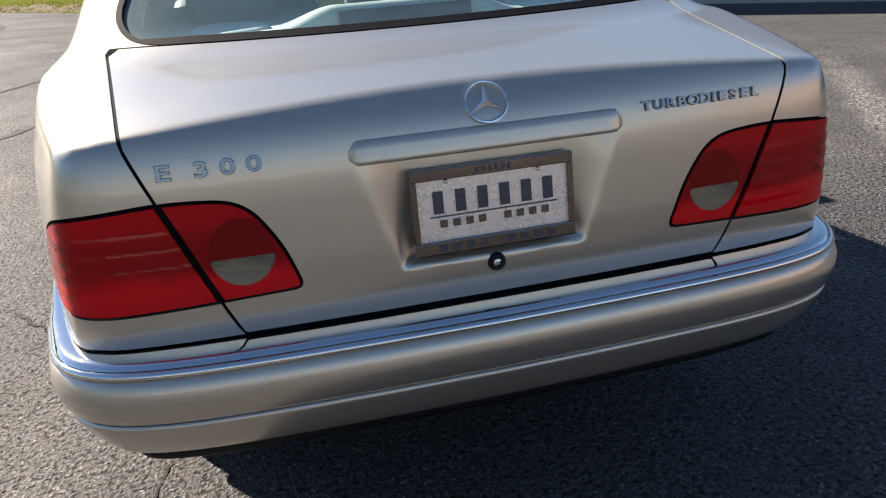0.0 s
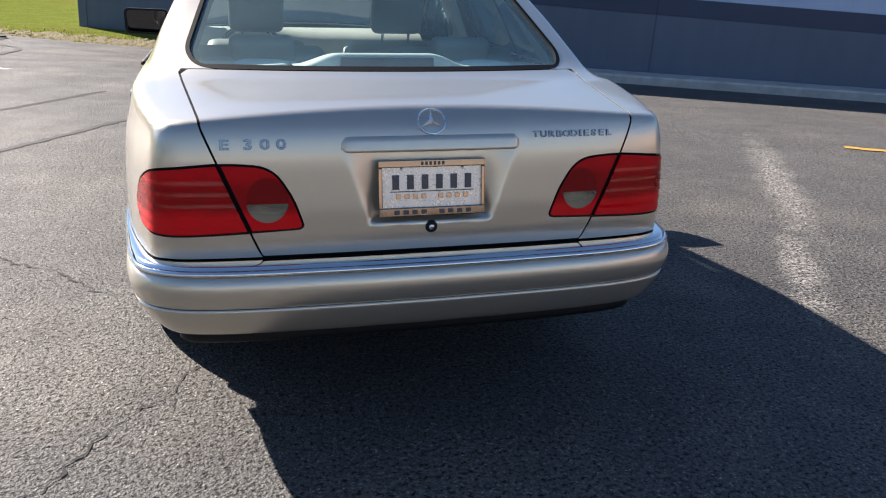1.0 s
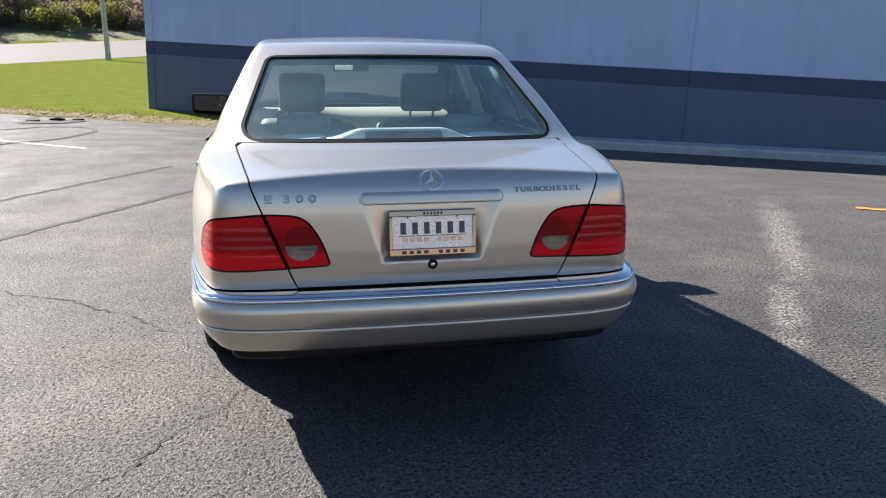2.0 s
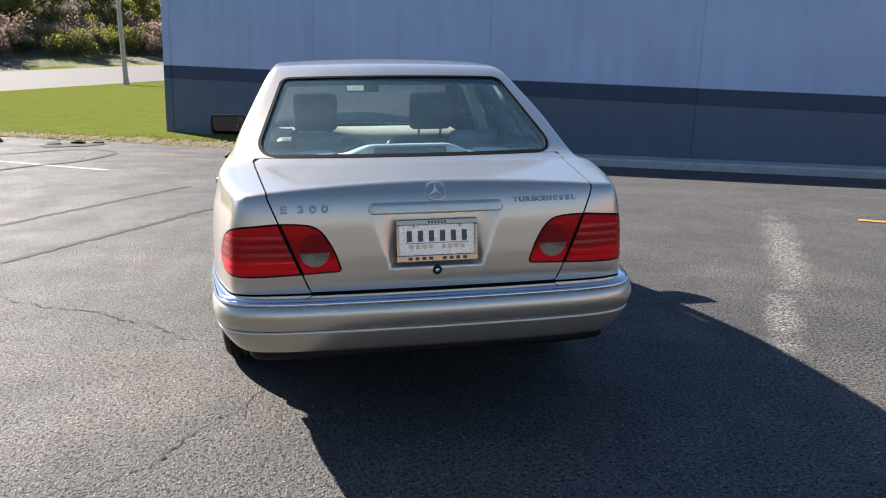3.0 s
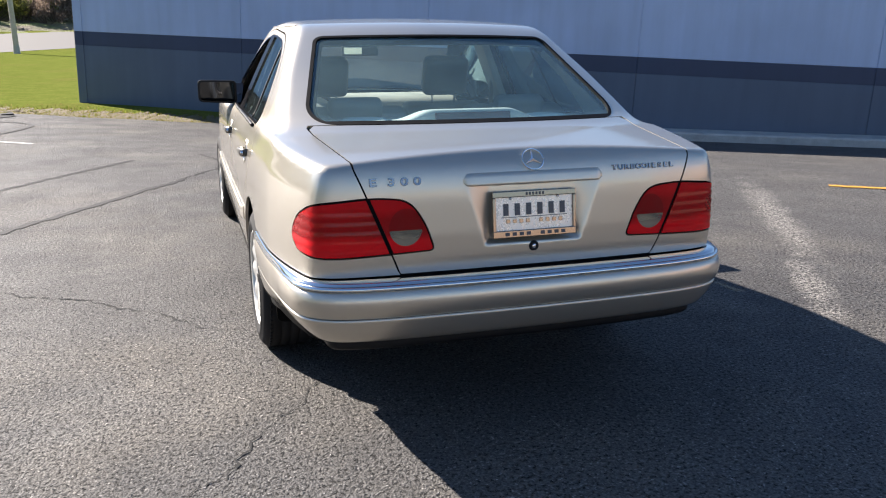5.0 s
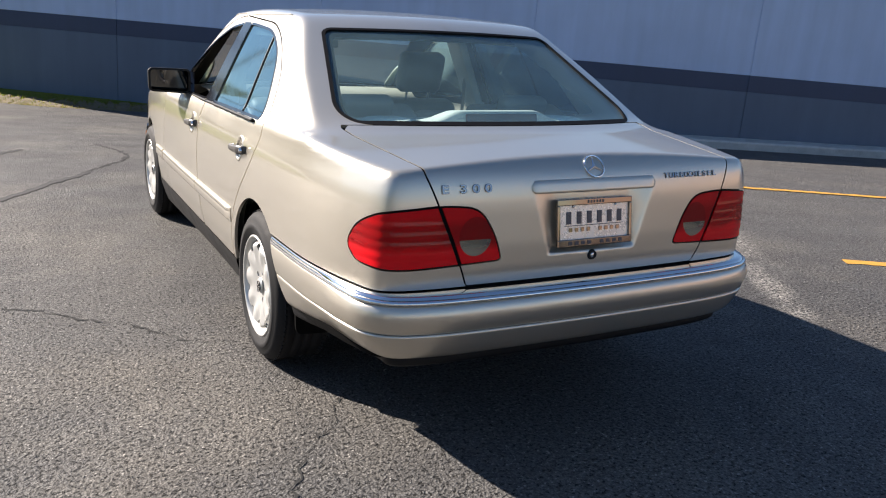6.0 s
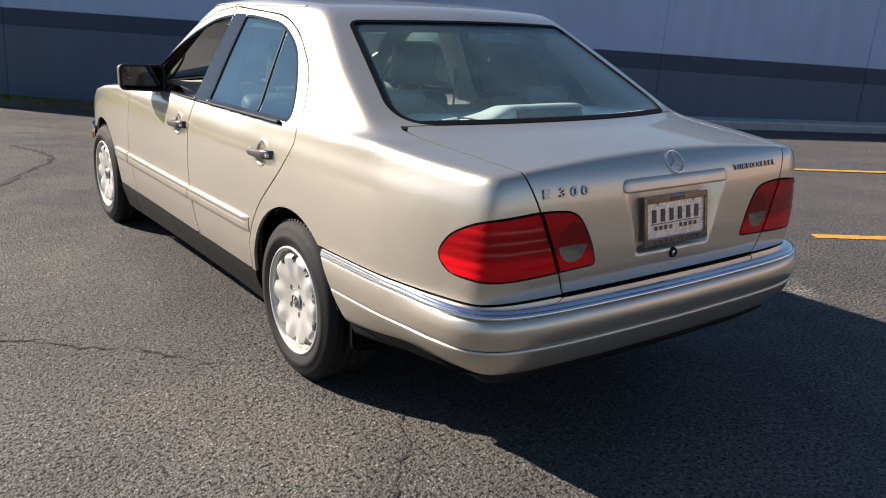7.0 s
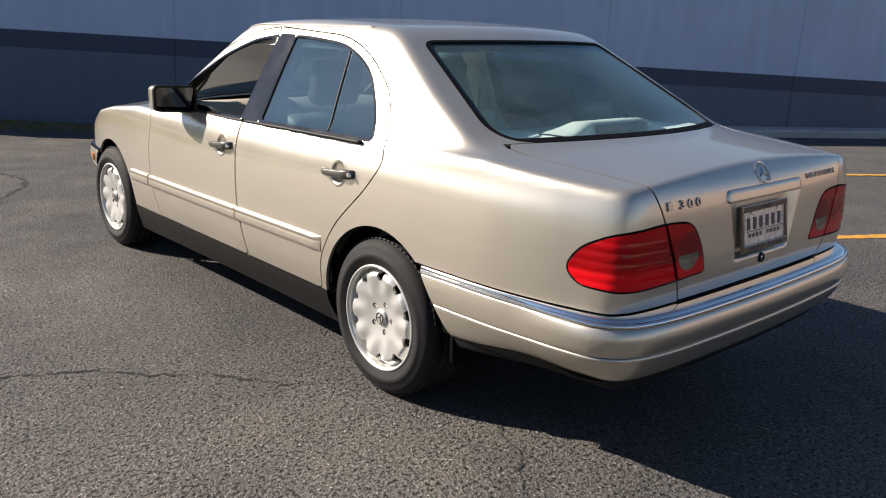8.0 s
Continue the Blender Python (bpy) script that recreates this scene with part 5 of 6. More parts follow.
part("steering_wheel", steer, CABIN_DARK, car, "black steering wheel", smooth=True)
cabin_mirror = part("rear_view_mirror", box_bm(0.24, 0.03, 0.065, (0, 2.86, 1.28), 0.014, 3), CABIN_DARK, car)
part("mirror_face", box_bm(0.120, 0.004, 0.044, (-0.05, 2.844, 1.28), 0.001, 1), CHROME, cabin_mirror)
for x in (-0.36, 0.36):
    part("sun_visor", box_bm(0.38, 0.14, 0.018, (x, 2.68, 1.375), 0.008, 2, Matrix.Rotation(radians(-22), 4, 'X')), HEADLINER, car)
head = HULL.moved(-0.030).cut(lambda p: rear_glass(p, -0.02)).cut(lambda p: windshield(p, -0.02)).clip(lambda p: np.where((p.v[:, 1] > 1.1) & (p.v[:, 1] < 2.9), 1.33 - p.v[:, 2], 1.0))
head.both().build("headliner", HEADLINER, car)
for flip in (True, False):
    side = (lambda q: q.mirrored()) if flip else (lambda q: q)
    for pane, door in ((REAR_GLASS_SIDE, REAR_DOOR), (FRONT_GLASS_SIDE, FRONT_DOOR)):
        lining = HULL.keep(side_region(door)).cut(side_region(pane)).moved(-0.055).clip(lambda p: p.v[:, 2] - 0.99)
        side(lining).build("door_lining", CABIN, car)
    sign = -1 if flip else 1
    belt = tube_bm([(sign * 0.66, 2.16, 1.22), (sign * 0.66, 2.17, 1.0), (sign * 0.64, 2.19, 0.6)], 0.022, 6, 0.12)
    part("seat_belt", belt, CABIN, car)
    part("pillar_trim", box_bm(0.05, 0.16, 0.48, (sign * 0.665, 2.18, 1.16), 0.02, 2, Matrix.Rotation(sign * radians(-22), 4, 'Y')), HEADLINER, car)
    c_trim = HULL.keep(side_region(rounded([(0.78, 1.03), (1.16, 1.0), (1.30, 1.20), (1.45, 1.31), (1.30, 1.36)], 0.03))).moved(-0.03)
    side(c_trim).build("pillar_trim", HEADLINER, car)
part("parking_permit", box_bm(0.05, 0.002, 0.035, (-0.60, 1.30, 1.03), 0, 1, Matrix.Rotation(radians(75), 4, 'Z')), PAPER, car, "white window sticker")

# ---------- paint lines, seams and cracks on the asphalt ----------
# near-black: the shade inside cracks and the broken hollow is put into this colour
CRACK_SHADE = simple("crack_shadow", (0.012, 0.012, 0.012), 0.9, vary=0.3, scale=40)
SEAL = simple("tar_seam", (0.016, 0.016, 0.017), 0.85, vary=0.3, scale=12)


def ribbon(name, points, width, material, label, category, lift=0.004, wobble=0.0, seed=0, kind="", smooth_path=True, ragged=0.0):
    """A thin flat strip laid on the ground along a way."""
    n = max(4, int(sum((Vector(b) - Vector(a)).length for a, b in zip(points, points[1:])) / 0.035))
    way = spline([(*p, 0) for p in points], n)[0][:, :2] if smooth_path else np.stack([np.interp(np.linspace(0, len(points) - 1, n), range(len(points)), [p[c] for p in points]) for c in (0, 1)], 1)
    verts, faces = [], []
    for i, (x, y) in enumerate(way):
        a, b = way[max(i - 1, 0)], way[min(i + 1, n - 1)]
        d = (b - a) / max(np.linalg.norm(b - a), 1e-6)
        side = np.array([-d[1], d[0]])
        off = wobble * (noise.noise((x * 5, y * 5, seed)) + 0.6 * noise.noise((x * 19, y * 19, seed + 3)))
        w = (width(i / (n - 1)) if callable(width) else width) / 2 * (1 + ragged * noise.noise((x * 14, y * 14, seed + 9)))
        w2 = (width(i / (n - 1)) if callable(width) else width) / 2 * (1 + ragged * noise.noise((x * 14, y * 14, seed + 29)))
        for s in (-w, w2):
            p = np.array([x, y]) + side * (off + s)
            verts.append((p[0], p[1], ground_z(p[0], p[1]) + lift))
        if i:
            k = 2 * i
            faces.append((k - 2, k, k + 1, k - 1))
    ob = mesh_part(name, verts, faces, material)
    return tagged(ob, label, category, kind=kind)


ribbon("yellow_line", [(4.67, 3.69), (5.19, 3.34), (5.74, 2.96), (6.24, 2.61), (7.2, 2.0), (9.0, 0.9)], 0.10, YELLOW, "worn yellow parking line on asphalt", "road marking", ragged=0.5, kind="structure")
ribbon("yellow_line", [(3.22, 1.34), (3.64, 1.07), (4.46, 0.60), (6.01, -0.28), (7.17, -0.9)], 0.10, YELLOW, "worn yellow parking line on asphalt", "road marking", ragged=0.5, seed=4, kind="structure")
ribbon("white_line", [(-3.01, 8.85), (-3.82, 9.45), (-4.55, 10.03), (-6.18, 11.2)], 0.10, WHITE, "faded white line on asphalt", "road marking", ragged=0.5, seed=7, kind="structure")
ribbon("tar_seam", [(-1.73, 7.04), (-2.32, 6.2), (-3.1, 5.03), (-4.12, 3.55), (-5.12, 2.14)], 0.06, SEAL, "dark tar seam across the lot", "seam", wobble=0.03, ragged=0.7, seed=1, kind="structure")
ribbon("tar_seam", [(-1.21, 5.66), (-1.85, 4.68), (-2.68, 3.42), (-3.56, 2.14), (-4.36, 0.97)], 0.065, SEAL, "dark tar seam across the lot", "seam", wobble=0.03, ragged=0.7, seed=2, kind="structure")
ribbon("tar_seam", [(-5.09, 7.92), (-4.6, 8.8), (-4.23, 9.41), (-3.77, 9.97), (-3.6, 10.5), (-3.52, 11.07), (-3.49, 11.84), (-3.78, 12.4), (-4.41, 12.33), (-4.97, 11.6), (-6.64, 10.5)], 0.09, SEAL, "curved dark tar seam by the lawn", "seam", lift=0.008, wobble=0.02, ragged=0.5, seed=3, kind="structure")
CRACKS = [
    ([(-2.95, 2.97), (-2.28, 2.33), (-1.93, 2.07), (-1.73, 1.97), (-1.54, 1.78), (-1.35, 1.64), (-1.15, 1.38), (-0.96, 1.26)], 0.016),
    ([(-0.62, 0.62), (-0.71, 0.53), (-0.81, 0.38), (-0.89, 0.30), (-1.01, 0.13), (-1.04, 0.03), (-1.29, -0.28), (-1.5, -0.62)], 0.010),
    ([(-1.5, 5.17), (-1.1, 5.82), (-0.8, 6.38), (-0.86, 6.92), (-1.07, 7.44)], 0.05),
]


def crack(way, width, seed):
    """A jagged, broken crack."""
    rng = random.Random(seed)
    length = sum((Vector(b) - Vector(a)).length for a, b in zip(way, way[1:]))
    line = spline([(*p, 0) for p in way], int(length / 0.022))[0][:, :2]
    verts, faces = [], []
    drift = 0.0
    for i, (x, y) in enumerate(line):
        a, b = line[max(i - 1, 0)], line[min(i + 1, len(line) - 1)]
        d = (b - a) / max(np.linalg.norm(b - a), 1e-6)
        side = np.array([-d[1], d[0]])
        drift = drift * 0.78 + rng.gauss(0, 0.0095)
        w = width * max(0.16, 0.42 + 0.5 * noise.noise((x * 6, y * 6, seed)) + rng.gauss(0, 0.3)) * (0.3 + 0.7 * math.sin(math.pi * (0.06 + 0.88 * i / len(line))))
        for s in (-w, w):
            p = np.array([x, y]) + side * (drift + s * 0.6)
            verts.append((p[0], p[1], ground_z(p[0], p[1]) + 0.0035))
        if i:
            faces.append((2 * i - 2, 2 * i, 2 * i + 1, 2 * i - 1))
    tagged(mesh_part("crack", verts, faces, CRACK_SHADE), "ragged crack in the asphalt", "crack", kind="structure")


for i, (way, w) in enumerate(CRACKS):
    crack(way, w, i * 5 + 1)


def asphalt_stones():
    """Loose chippings and raised stones near the car, one object."""
    rng = random.Random(11)
    verts, faces = [], []
    for _ in range(5200):
        x, y = rng.uniform(-3.4, 0.6), rng.uniform(-1.6, 3.6)
        r = rng.uniform(0.0016, 0.0042)
        k = len(verts)
        turn = rng.uniform(0, 6.28)
        for i in range(4):
            a = turn + i * math.pi / 2
            verts.append((x + r * 1.3 * math.cos(a), y + r * math.sin(a), 0.0))
        verts.append((x, y, r * 0.9))
        faces += [(k, k + 1, k + 4), (k + 1, k + 2, k + 4), (k + 2, k + 3, k + 4), (k + 3, k, k + 4)]
    tagged(mesh_part("grit", verts, faces, simple("grit_stone", (0.13, 0.125, 0.115), 0.8, vary=0.5, scale=60), smooth=False), "loose grit scattered on the asphalt", "grit", kind="stuff")


asphalt_stones()


# ---------- lawn, road, pole and planting ----------
def blades(name, count, where, height, material, label, seed, lean=0.5):
    rng = random.Random(seed)
    verts, faces = [], []
    while len(faces) < count:
        spot = where(rng)
        if spot is None:
            continue
        x, y = spot
        z = ground_z(x, y) - 0.03
        h, a, b = height * rng.uniform(0.4, 1.4), rng.uniform(0, 6.28), rng.uniform(0, 6.28)
        w = 0.006 + 0.12 * h
        dx, dy = math.cos(a) * w, math.sin(a) * w
        lx, ly = math.cos(b) * h * lean, math.sin(b) * h * lean
        k = len(verts)
        verts += [(x - dx, y - dy, z), (x + dx, y + dy, z), (x + lx, y + ly, z + h)]
        faces.append((k, k + 1, k + 2))
    return tagged(mesh_part(name, verts, faces, material, smooth=False), label, "grass", kind="stuff")


def leaf_material(name, dark, light, rough=0.6):
    """Thin leaves that also let light through."""
    n = Nodes(name, light, rough)
    t = n.t
    info = n.add("NewGeometry")
    tone = n.ramp(info.outputs["Random Per Island"], (0.0, dark), (1.0, light))
    face, through_leaf, mixer = (t.nodes.new("ShaderNode" + k) for k in ("BsdfDiffuse", "BsdfTranslucent", "MixShader"))
    mixer.inputs[0].default_value = 0.55
    n.link(tone, face.inputs["Color"]).link(tone, through_leaf.inputs["Color"])
    n.link(face.outputs[0], mixer.inputs[1]).link(through_leaf.outputs[0], mixer.inputs[2])
    n.link(mixer.outputs[0], t.nodes["Material Output"].inputs["Surface"])
    return n.m


BLADE_GREEN = leaf_material("grass_blade", (0.09, 0.13, 0.012), (0.20, 0.24, 0.03))
BLADE_DRY = leaf_material("dry_blade", (0.13, 0.115, 0.035), (0.27, 0.225, 0.08))


def near_edge(rng):
    u = rng.uniform(-17, -3.0)
    return tuple(wall_xy(u, lawn_edge(u) + abs(rng.gauss(0, 0.55)) - 0.03))


def near_edge_ok(rng):
    p = near_edge(rng)
    u, w = wall_uv(*p)
    return p if not (u > -10.7 and w > -0.02) else None


DIRT = simple("edge_dirt", (0.13, 0.102, 0.060), 0.95, vary=0.55, scale=7, bump=0.8, fine=40)
ribbon("edge_dirt", [tuple(wall_xy(u, lawn_edge(u) + 0.42)) for u in np.arange(-17.0, -3.0, 0.7)], 1.05, DIRT, "brown dirt and dead grass along the asphalt edge", "dirt", lift=-0.016, wobble=0.12, ragged=1.0, seed=12, kind="structure")
blades("edge_grass", 13000, near_edge_ok, 0.04, BLADE_DRY, "dry yellow grass along the asphalt edge", 21)
blades("edge_grass", 2600, near_edge_ok, 0.05, BLADE_GREEN, "green tufts along the asphalt edge", 22)


def debris():
    rng = random.Random(3)
    bm = bmesh.new()
    for _ in range(60):
        u = rng.uniform(-16, -9.5)
        p = wall_xy(u, lawn_edge(u) + rng.uniform(-0.1, 0.5))
        own = bmesh.new()
        bmesh.ops.create_icosphere(own, subdivisions=1, radius=rng.uniform(0.02, 0.06))
        for v in own.verts:
            v.co *= rng.uniform(0.7, 1.2)
        own.transform(Matrix.Translation((p.x, p.y, ground_z(p.x, p.y))) @ Matrix.Diagonal((1.5, 1.2, 0.5, 1)))
        join_bm(bm, own)
    ob = part("rubble", bm, DIRT)
    tagged(ob, "broken asphalt crumbs along the lawn edge", "rubble", kind="stuff")
    # a collapsed hollow: its shade is a flat dark sheet, with broken slabs standing round it
    hole = bmesh.new()
    c = Vector((-4.55, 13.45))
    ring = []
    for a in np.linspace(0, 2 * math.pi, 33)[:-1]:
        r = 1 + 0.35 * noise.noise((math.cos(a) * 2, math.sin(a) * 2, 4))
        x, y = c.x + r * (0.50 * math.cos(a) + 0.05 * math.sin(a)), c.y + r * (0.48 * math.sin(a) + 0.30 * math.cos(a))
        ring.append(hole.verts.new((x, y, ground_z(x, y) + 0.012)))
    hole.faces.new(ring)
    tagged(part("broken_patch", hole, CRACK_SHADE), "dark broken hollow at the asphalt edge", "pothole", kind="structure")
    for dx, dy, sx, sy, tilt in ((-0.34, 0.10, 0.26, 0.18, 10), (0.02, 0.36, 0.22, 0.16, -12), (0.36, 0.50, 0.20, 0.12, 8)):
        x, y = c.x + dx, c.y + dy
        slab = box_bm(sx, sy, 0.03, (0, 0, 0), 0.010, 1)
        for v in slab.verts:
            v.co += Vector((0.05 * noise.noise(v.co * 9), 0.05 * noise.noise(v.co * 9 + Vector((5, 0, 0))), 0.0))
        slab.transform(Matrix.Translation((x, y, ground_z(x, y) + 0.030)) @ Matrix.Rotation(radians(tilt), 4, 'X') @ Matrix.Rotation(radians(tilt * 2), 4, 'Z'))
        tagged(part("asphalt_slab", slab, SEAL), "broken dark slab of asphalt at the lawn edge", "slab", "broken slabs at the lawn edge")


debris()


def parking_stop(x, y):
    """A low dark wheel stop with sloping ends, lying at the edge of the lot."""
    own = bmesh.new()
    rows = []
    for k, h in ((0.0, 0.02), (0.14, 0.17), (1.66, 0.17), (1.80, 0.02)):
        rows.append([own.verts.new((-k, w, z)) for w, z in ((-0.10, -0.05), (-0.06, h), (0.06, h), (0.10, -0.05))])
    for a, b in zip(rows, rows[1:]):
        for i in range(3):
            own.faces.new((a[i], b[i], b[i + 1], a[i + 1]))
    own.faces.new(rows[0]), own.faces.new(rows[-1])
    bmesh.ops.recalc_face_normals(own, faces=own.faces[:])
    bmesh.ops.bevel(own, geom=own.edges[:], offset=0.012, segments=2, affect='EDGES')
    ob = part("parking_stop", own, BLACK)
    ob.matrix_world = Matrix.Translation((x, y, ground_z(x, y))) @ Matrix.Rotation(radians(-14), 4, 'Z')
    tagged(ob, "dark low parking stop at the edge of the lot", "parking stop")


parking_stop(-6.0, 14.2)


def road_frame(t, o):
    """A place t along the road and o beyond its near edge."""
    p = ROAD_A + ROAD_ALONG * t + ROAD_OUT * o
    return p.x, p.y


def road():
    verts, faces, n, across = [], [], 110, 8
    for k in range(n + 1):
        t = -50 + 130 * k / n
        for i in range(across + 1):
            x, y = road_frame(t, 0.2 + 9.8 * i / across + (0.12 * noise.noise((t * 0.8, 0, 0)) if i == 0 else 0))
            verts.append((x, y, ground_z(x, y) - 0.020))
    for k in range(n):
        for i in range(across):
            a = k * (across + 1) + i
            faces.append((a, a + across + 1, a + across + 2, a + 1))
    return tagged(mesh_part("road", verts, faces, ROAD), "pale sunlit road behind the lawn", "road", kind="structure")


road()


def utility_pole(x, y):
    ob = thing("lamp_post", "grey weathered post standing beside the road", "post", at=(x, y, ground_z(x, y)))
    part("shaft", lathe_bm([(0.0, 9.0), (0.085, 9.0), (0.105, 5.0), (0.130, 0.0), (0.130, -0.5)], 20, 'Z'), simple("weathered_post", (0.45, 0.405, 0.35), 0.8, vary=0.2, scale=4, bump=0.3, fine=40), ob, smooth=True)
    part("base_collar", lathe_bm([(0.131, 0.35), (0.15, 0.1), (0.155, -0.1)], 20, 'Z'), CONCRETE, ob, smooth=True)
    ob.rotation_euler = (0, radians(-0.7), 0)


utility_pole(-8.53, 41.68)

BARK = simple("bark", (0.10, 0.075, 0.05), 0.9, vary=0.4, scale=12, bump=0.6, fine=40)
LEAF_SETS = [leaf_material("leaf_olive", (0.13, 0.135, 0.06), (0.30, 0.29, 0.13)), leaf_material("leaf_yellow", (0.13, 0.14, 0.035), (0.34, 0.34, 0.085)), leaf_material("leaf_rust", (0.17, 0.128, 0.100), (0.34, 0.268, 0.215)), leaf_material("leaf_dark", (0.10, 0.115, 0.055), (0.22, 0.235, 0.11))]


def crown_mesh(rng, clumps, leaves, spread, size):
    verts, faces = [], []
    for cx, cy, cz, cr in clumps:
        for _ in range(leaves):
            d = Vector((rng.gauss(0, 1), rng.gauss(0, 1), rng.gauss(0, 0.8)))
            d = d.normalized() * cr * rng.random() ** 0.45
            p = Vector((cx, cy, cz)) + d
            s = size * rng.uniform(0.5, 1.5)
            a = Vector((rng.gauss(0, 1), rng.gauss(0, 1), rng.gauss(0, 1))).normalized()
            b = a.cross(Vector((rng.gauss(0, 1), rng.gauss(0, 1), rng.gauss(0, 1)))).normalized()
            k = len(verts)
            verts += [p - a * s, p + b * s * 0.55, p + a * s, p - b * s * 0.55]
            faces.append((k, k + 1, k + 2, k + 3))
    return verts, faces


def tree(x, y, height, seed, leaf, trunk=0.18, name="tree", label="", leaves=170):
    rng = random.Random(seed)
    ob = thing(name, label, name.replace("_", " "), "trees round the lot" if name == "tree" else "bushes beyond the road", at=(x, y, ground_z(x, y) - 0.1))
    bm = bmesh.new()
    clumps = []
    if name == "tree":
        top = height * 0.55
        path = [(rng.gauss(0, 0.05) * k, rng.gauss(0, 0.05) * k, top * k / 5) for k in range(6)]
        tube_bm(path, [trunk * (1 - 0.13 * k) for k in range(6)], 9, bm=bm)
        for k in range(9):
            z0 = height * rng.uniform(0.12, 0.5)
            a, reach = rng.uniform(0, 6.28), height * rng.uniform(0.16, 0.34)
            tip = (math.cos(a) * reach, math.sin(a) * reach, z0 + height * rng.uniform(0.1, 0.35))
            tube_bm([(0, 0, z0), (tip[0] * 0.5, tip[1] * 0.5, (z0 + tip[2]) / 2 + 0.1), tip], [trunk * 0.4, trunk * 0.25, trunk * 0.1], 6, bm=bm)
            clumps.append((*tip, height * rng.uniform(0.10, 0.17)))
        clumps += [(rng.gauss(0, height * 0.1), rng.gauss(0, height * 0.1), height * rng.uniform(0.3, 0.95), height * rng.uniform(0.11, 0.19)) for _ in range(10)]
    else:
        for k in range(9):
            a, reach = rng.uniform(0, 6.28), height * rng.uniform(0.3, 0.8)
            tip = (math.cos(a) * reach, math.sin(a) * reach, height * rng.uniform(0.35, 0.85))
            tube_bm([(0, 0, 0), tip], [0.04, 0.012], 5, bm=bm)
            clumps.append((*tip, height * rng.uniform(0.18, 0.34)))
    part("trunk" if name == "tree" else "stem", bm, BARK, ob)
    v, f = crown_mesh(rng, clumps, leaves, 1.0, height * (0.018 if name == "tree" else 0.03))
    mesh_part("crown" if name == "tree" else "foliage", v, f, leaf, ob, smooth=False)
    return ob


def hillside():
    n = Nodes("leaf_litter", (0.06, 0.05, 0.03), 0.95)
    v = n.coords()
    n.color(n.mix(n.ramp(n.noise(v, 0.35, 5.0), (0.42, 0.0), (0.6, 1.0)), n.ramp(n.noise(v, 9.0, 4.0), (0.3, (0.075, 0.064, 0.042)), (0.7, (0.17, 0.14, 0.095))), n.ramp(n.noise(v, 7.0, 4.0), (0.3, (0.08, 0.105, 0.02)), (0.7, (0.18, 0.21, 0.045)))))
    n.bump(n.noise(v, 5.0, 5.0), 1.0, 0.2)
    verts, faces, m, k = [], [], 80, 20
    for i in range(m + 1):
        t = -45 + 120 * i / m
        for j in range(k + 1):
            o = 10.2 + 45 * (j / k) ** 1.5
            x, y = road_frame(t, o)
            verts.append((x, y, bank_z(t, o) + 0.2 * noise.noise((x * 0.5, y * 0.5, 0)) * min(1, j)))
    for i in range(m):
        for j in range(k):
            a = i * (k + 1) + j
            faces.append((a, a + k + 1, a + k + 2, a + 1))
    tagged(mesh_part("hillside", verts, faces, n.m), "wooded bank of leaf litter and grass behind the road", "bank", kind="structure")


def bank_z(t, o):
    return ground_z(*road_frame(t, 10.2)) - 0.03 + 0.5 * step(0.0, 5.0, o - 10.2) + 9.0 * step(3.0, 42.0, o - 10.2)


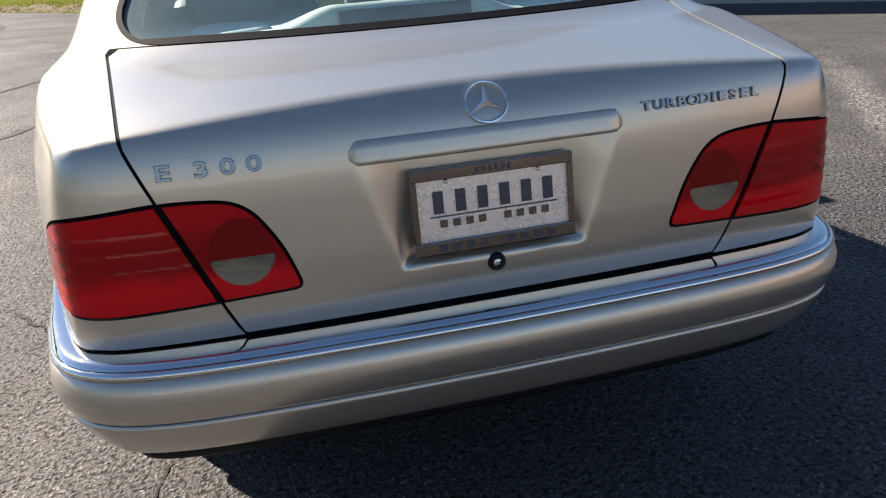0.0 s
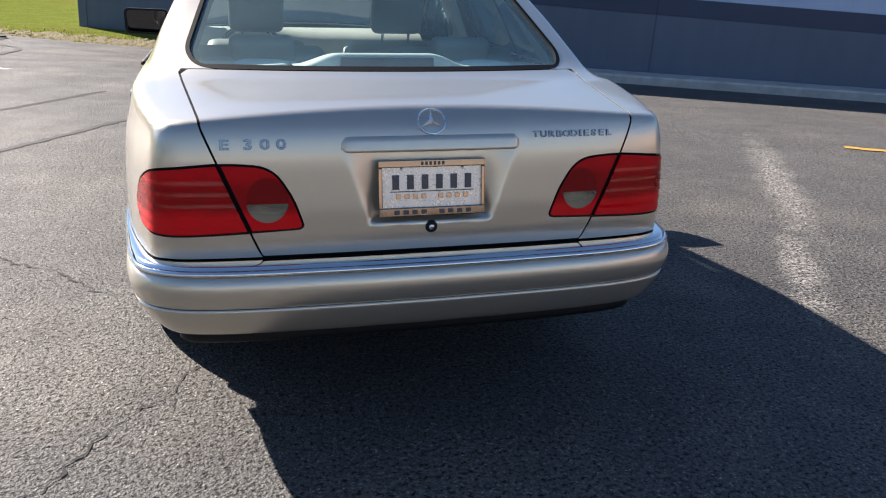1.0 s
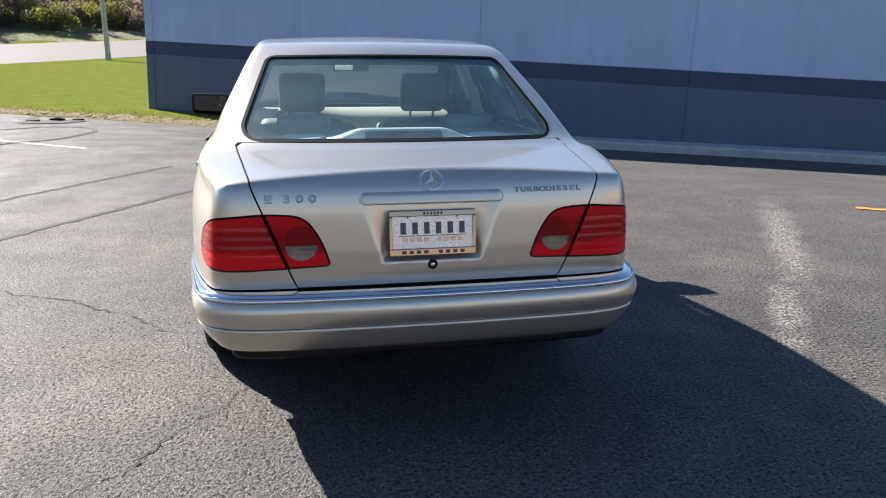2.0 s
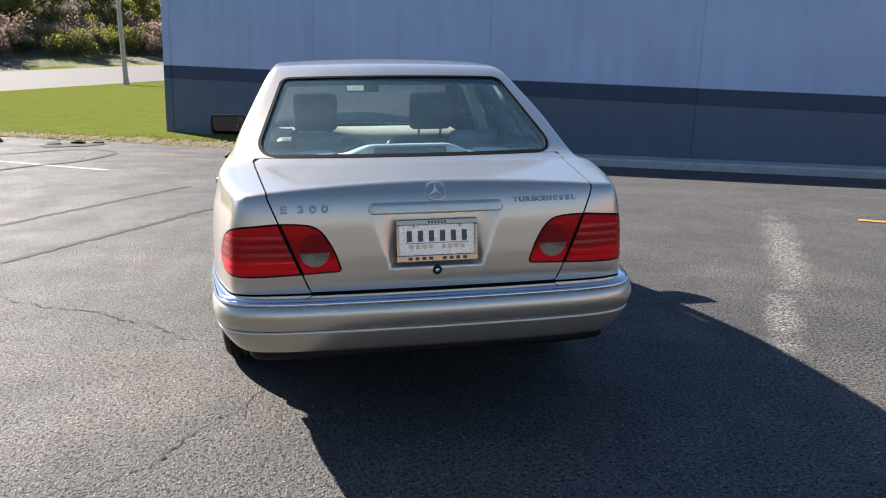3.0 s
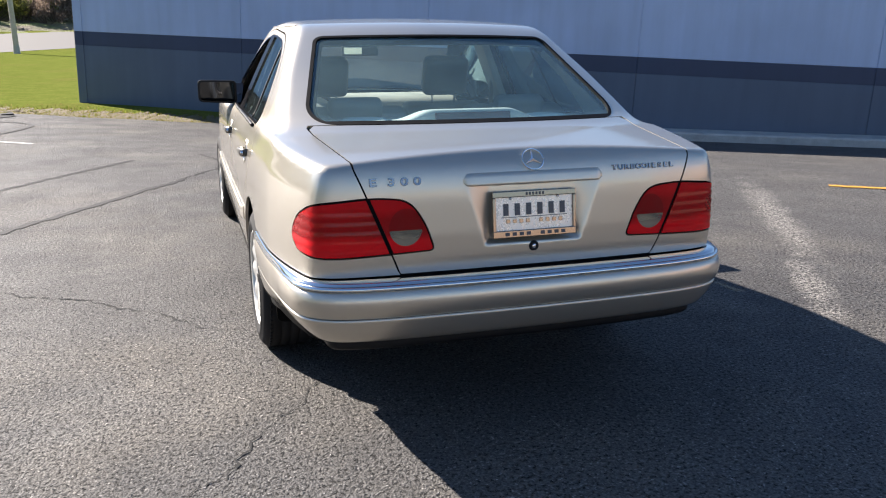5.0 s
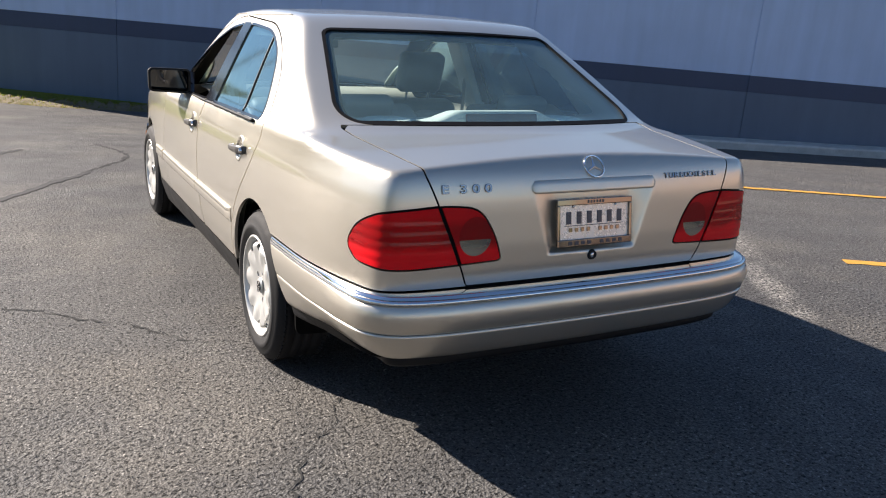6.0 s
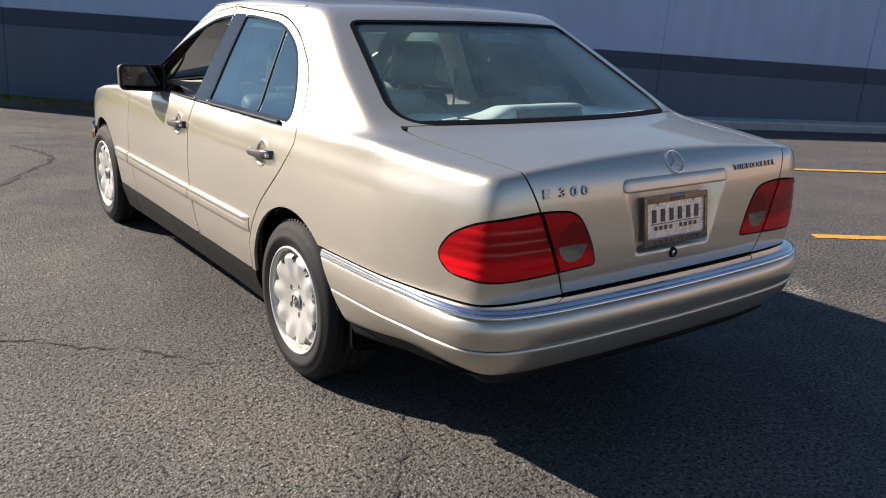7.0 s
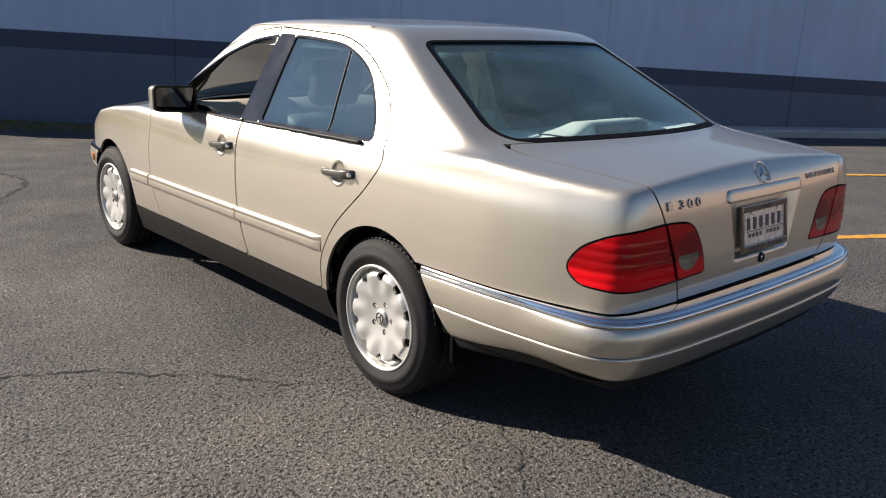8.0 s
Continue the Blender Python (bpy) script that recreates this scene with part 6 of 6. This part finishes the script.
hillside()
rng = random.Random(77)
for k in range(84):
    t, o = -14 + 44 * k / 83 + rng.uniform(-1, 1), 15.5 + rng.uniform(0, 3.0) + 3.6 * (k % 3)
    x, y = road_frame(t, o)
    bush = tree(x, y, rng.uniform(1.8, 3.2), 100 + k, LEAF_SETS[rng.choice((0, 2, 2, 1, 3))], name="bush", label=rng.choice(("olive and brown roadside bush beyond the road", "rust-brown autumn bush beyond the road")), leaves=330)
    bush.location.z = bank_z(t, o) - 0.3
for k in range(44):
    t, o = -16 + 54 * k / 43 + rng.uniform(-1.2, 1.2), 21.0 + rng.uniform(0, 4) + 6.0 * (k % 3)
    x, y = road_frame(t, o)
    one = tree(x, y, rng.uniform(4.6, 6.8), 200 + k, LEAF_SETS[rng.choice((0, 0, 1, 1, 3, 3))], label=rng.choice(("leafy roadside tree in green and yellow", "dark green tree in the roadside wood")), leaves=260)
    one.location.z = bank_z(t, o) - 0.4
for k in range(14):
    a = radians(155 + 75 * k / 13)
    d = 46 + rng.uniform(-6, 10)
    tree(d * math.cos(a), d * math.sin(a) + 2, rng.uniform(7, 11), 300 + k, LEAF_SETS[rng.choice((0, 3, 3))], label="green tree at the far side of the lot", leaves=120)


# ---------- unseen plain buildings, added behind the walk for the car to reflect ---
def far_building(name, x0, y0, x1, y1, height, depth, face, label):
    run = Vector((x1 - x0, y1 - y0, 0))
    base = new(name)
    base.matrix_world = Matrix.Translation((x0, y0, 0)) @ Matrix.Rotation(math.atan2(run.y, run.x), 4, 'Z')
    tagged(base, label, "building", kind="structure")
    part("facade", box_bm(run.length, 0.3, height, (run.length / 2, 0.15, height / 2 - 0.05), 0.02, 1), face, base)
    part("body", box_bm(run.length - 0.6, depth, height - 0.3, (run.length / 2, depth / 2 + 0.31, height / 2 - 0.2)), face, base)
    part("coping", box_bm(run.length + 0.2, 0.45, 0.15, (run.length / 2, 0.15, height + 0.03), 0.02, 1), CONCRETE, base)


far_building("wall_south", 24.0, -38.0, -46.0, -38.0, 2.5, 10.0, wall_material("tan_block_wall", (0.50, 0.40, 0.31)), "plain tan block wall across the lot, unseen, added for reflections")
far_building("wall_east", 54.0, -8.0, 27.0, -36.0, 8.0, 10.0, wall_material("brown_brick_wall", (0.30, 0.205, 0.155)), "plain brown building across the lot, unseen, added for reflections")
# the car stands a little askew to the line of approach
car.matrix_world = Matrix.Translation((0, 0.1, 0)) @ Matrix.Rotation(radians(0.45), 4, 'Z') @ Matrix.Translation((0, -0.1, 0))
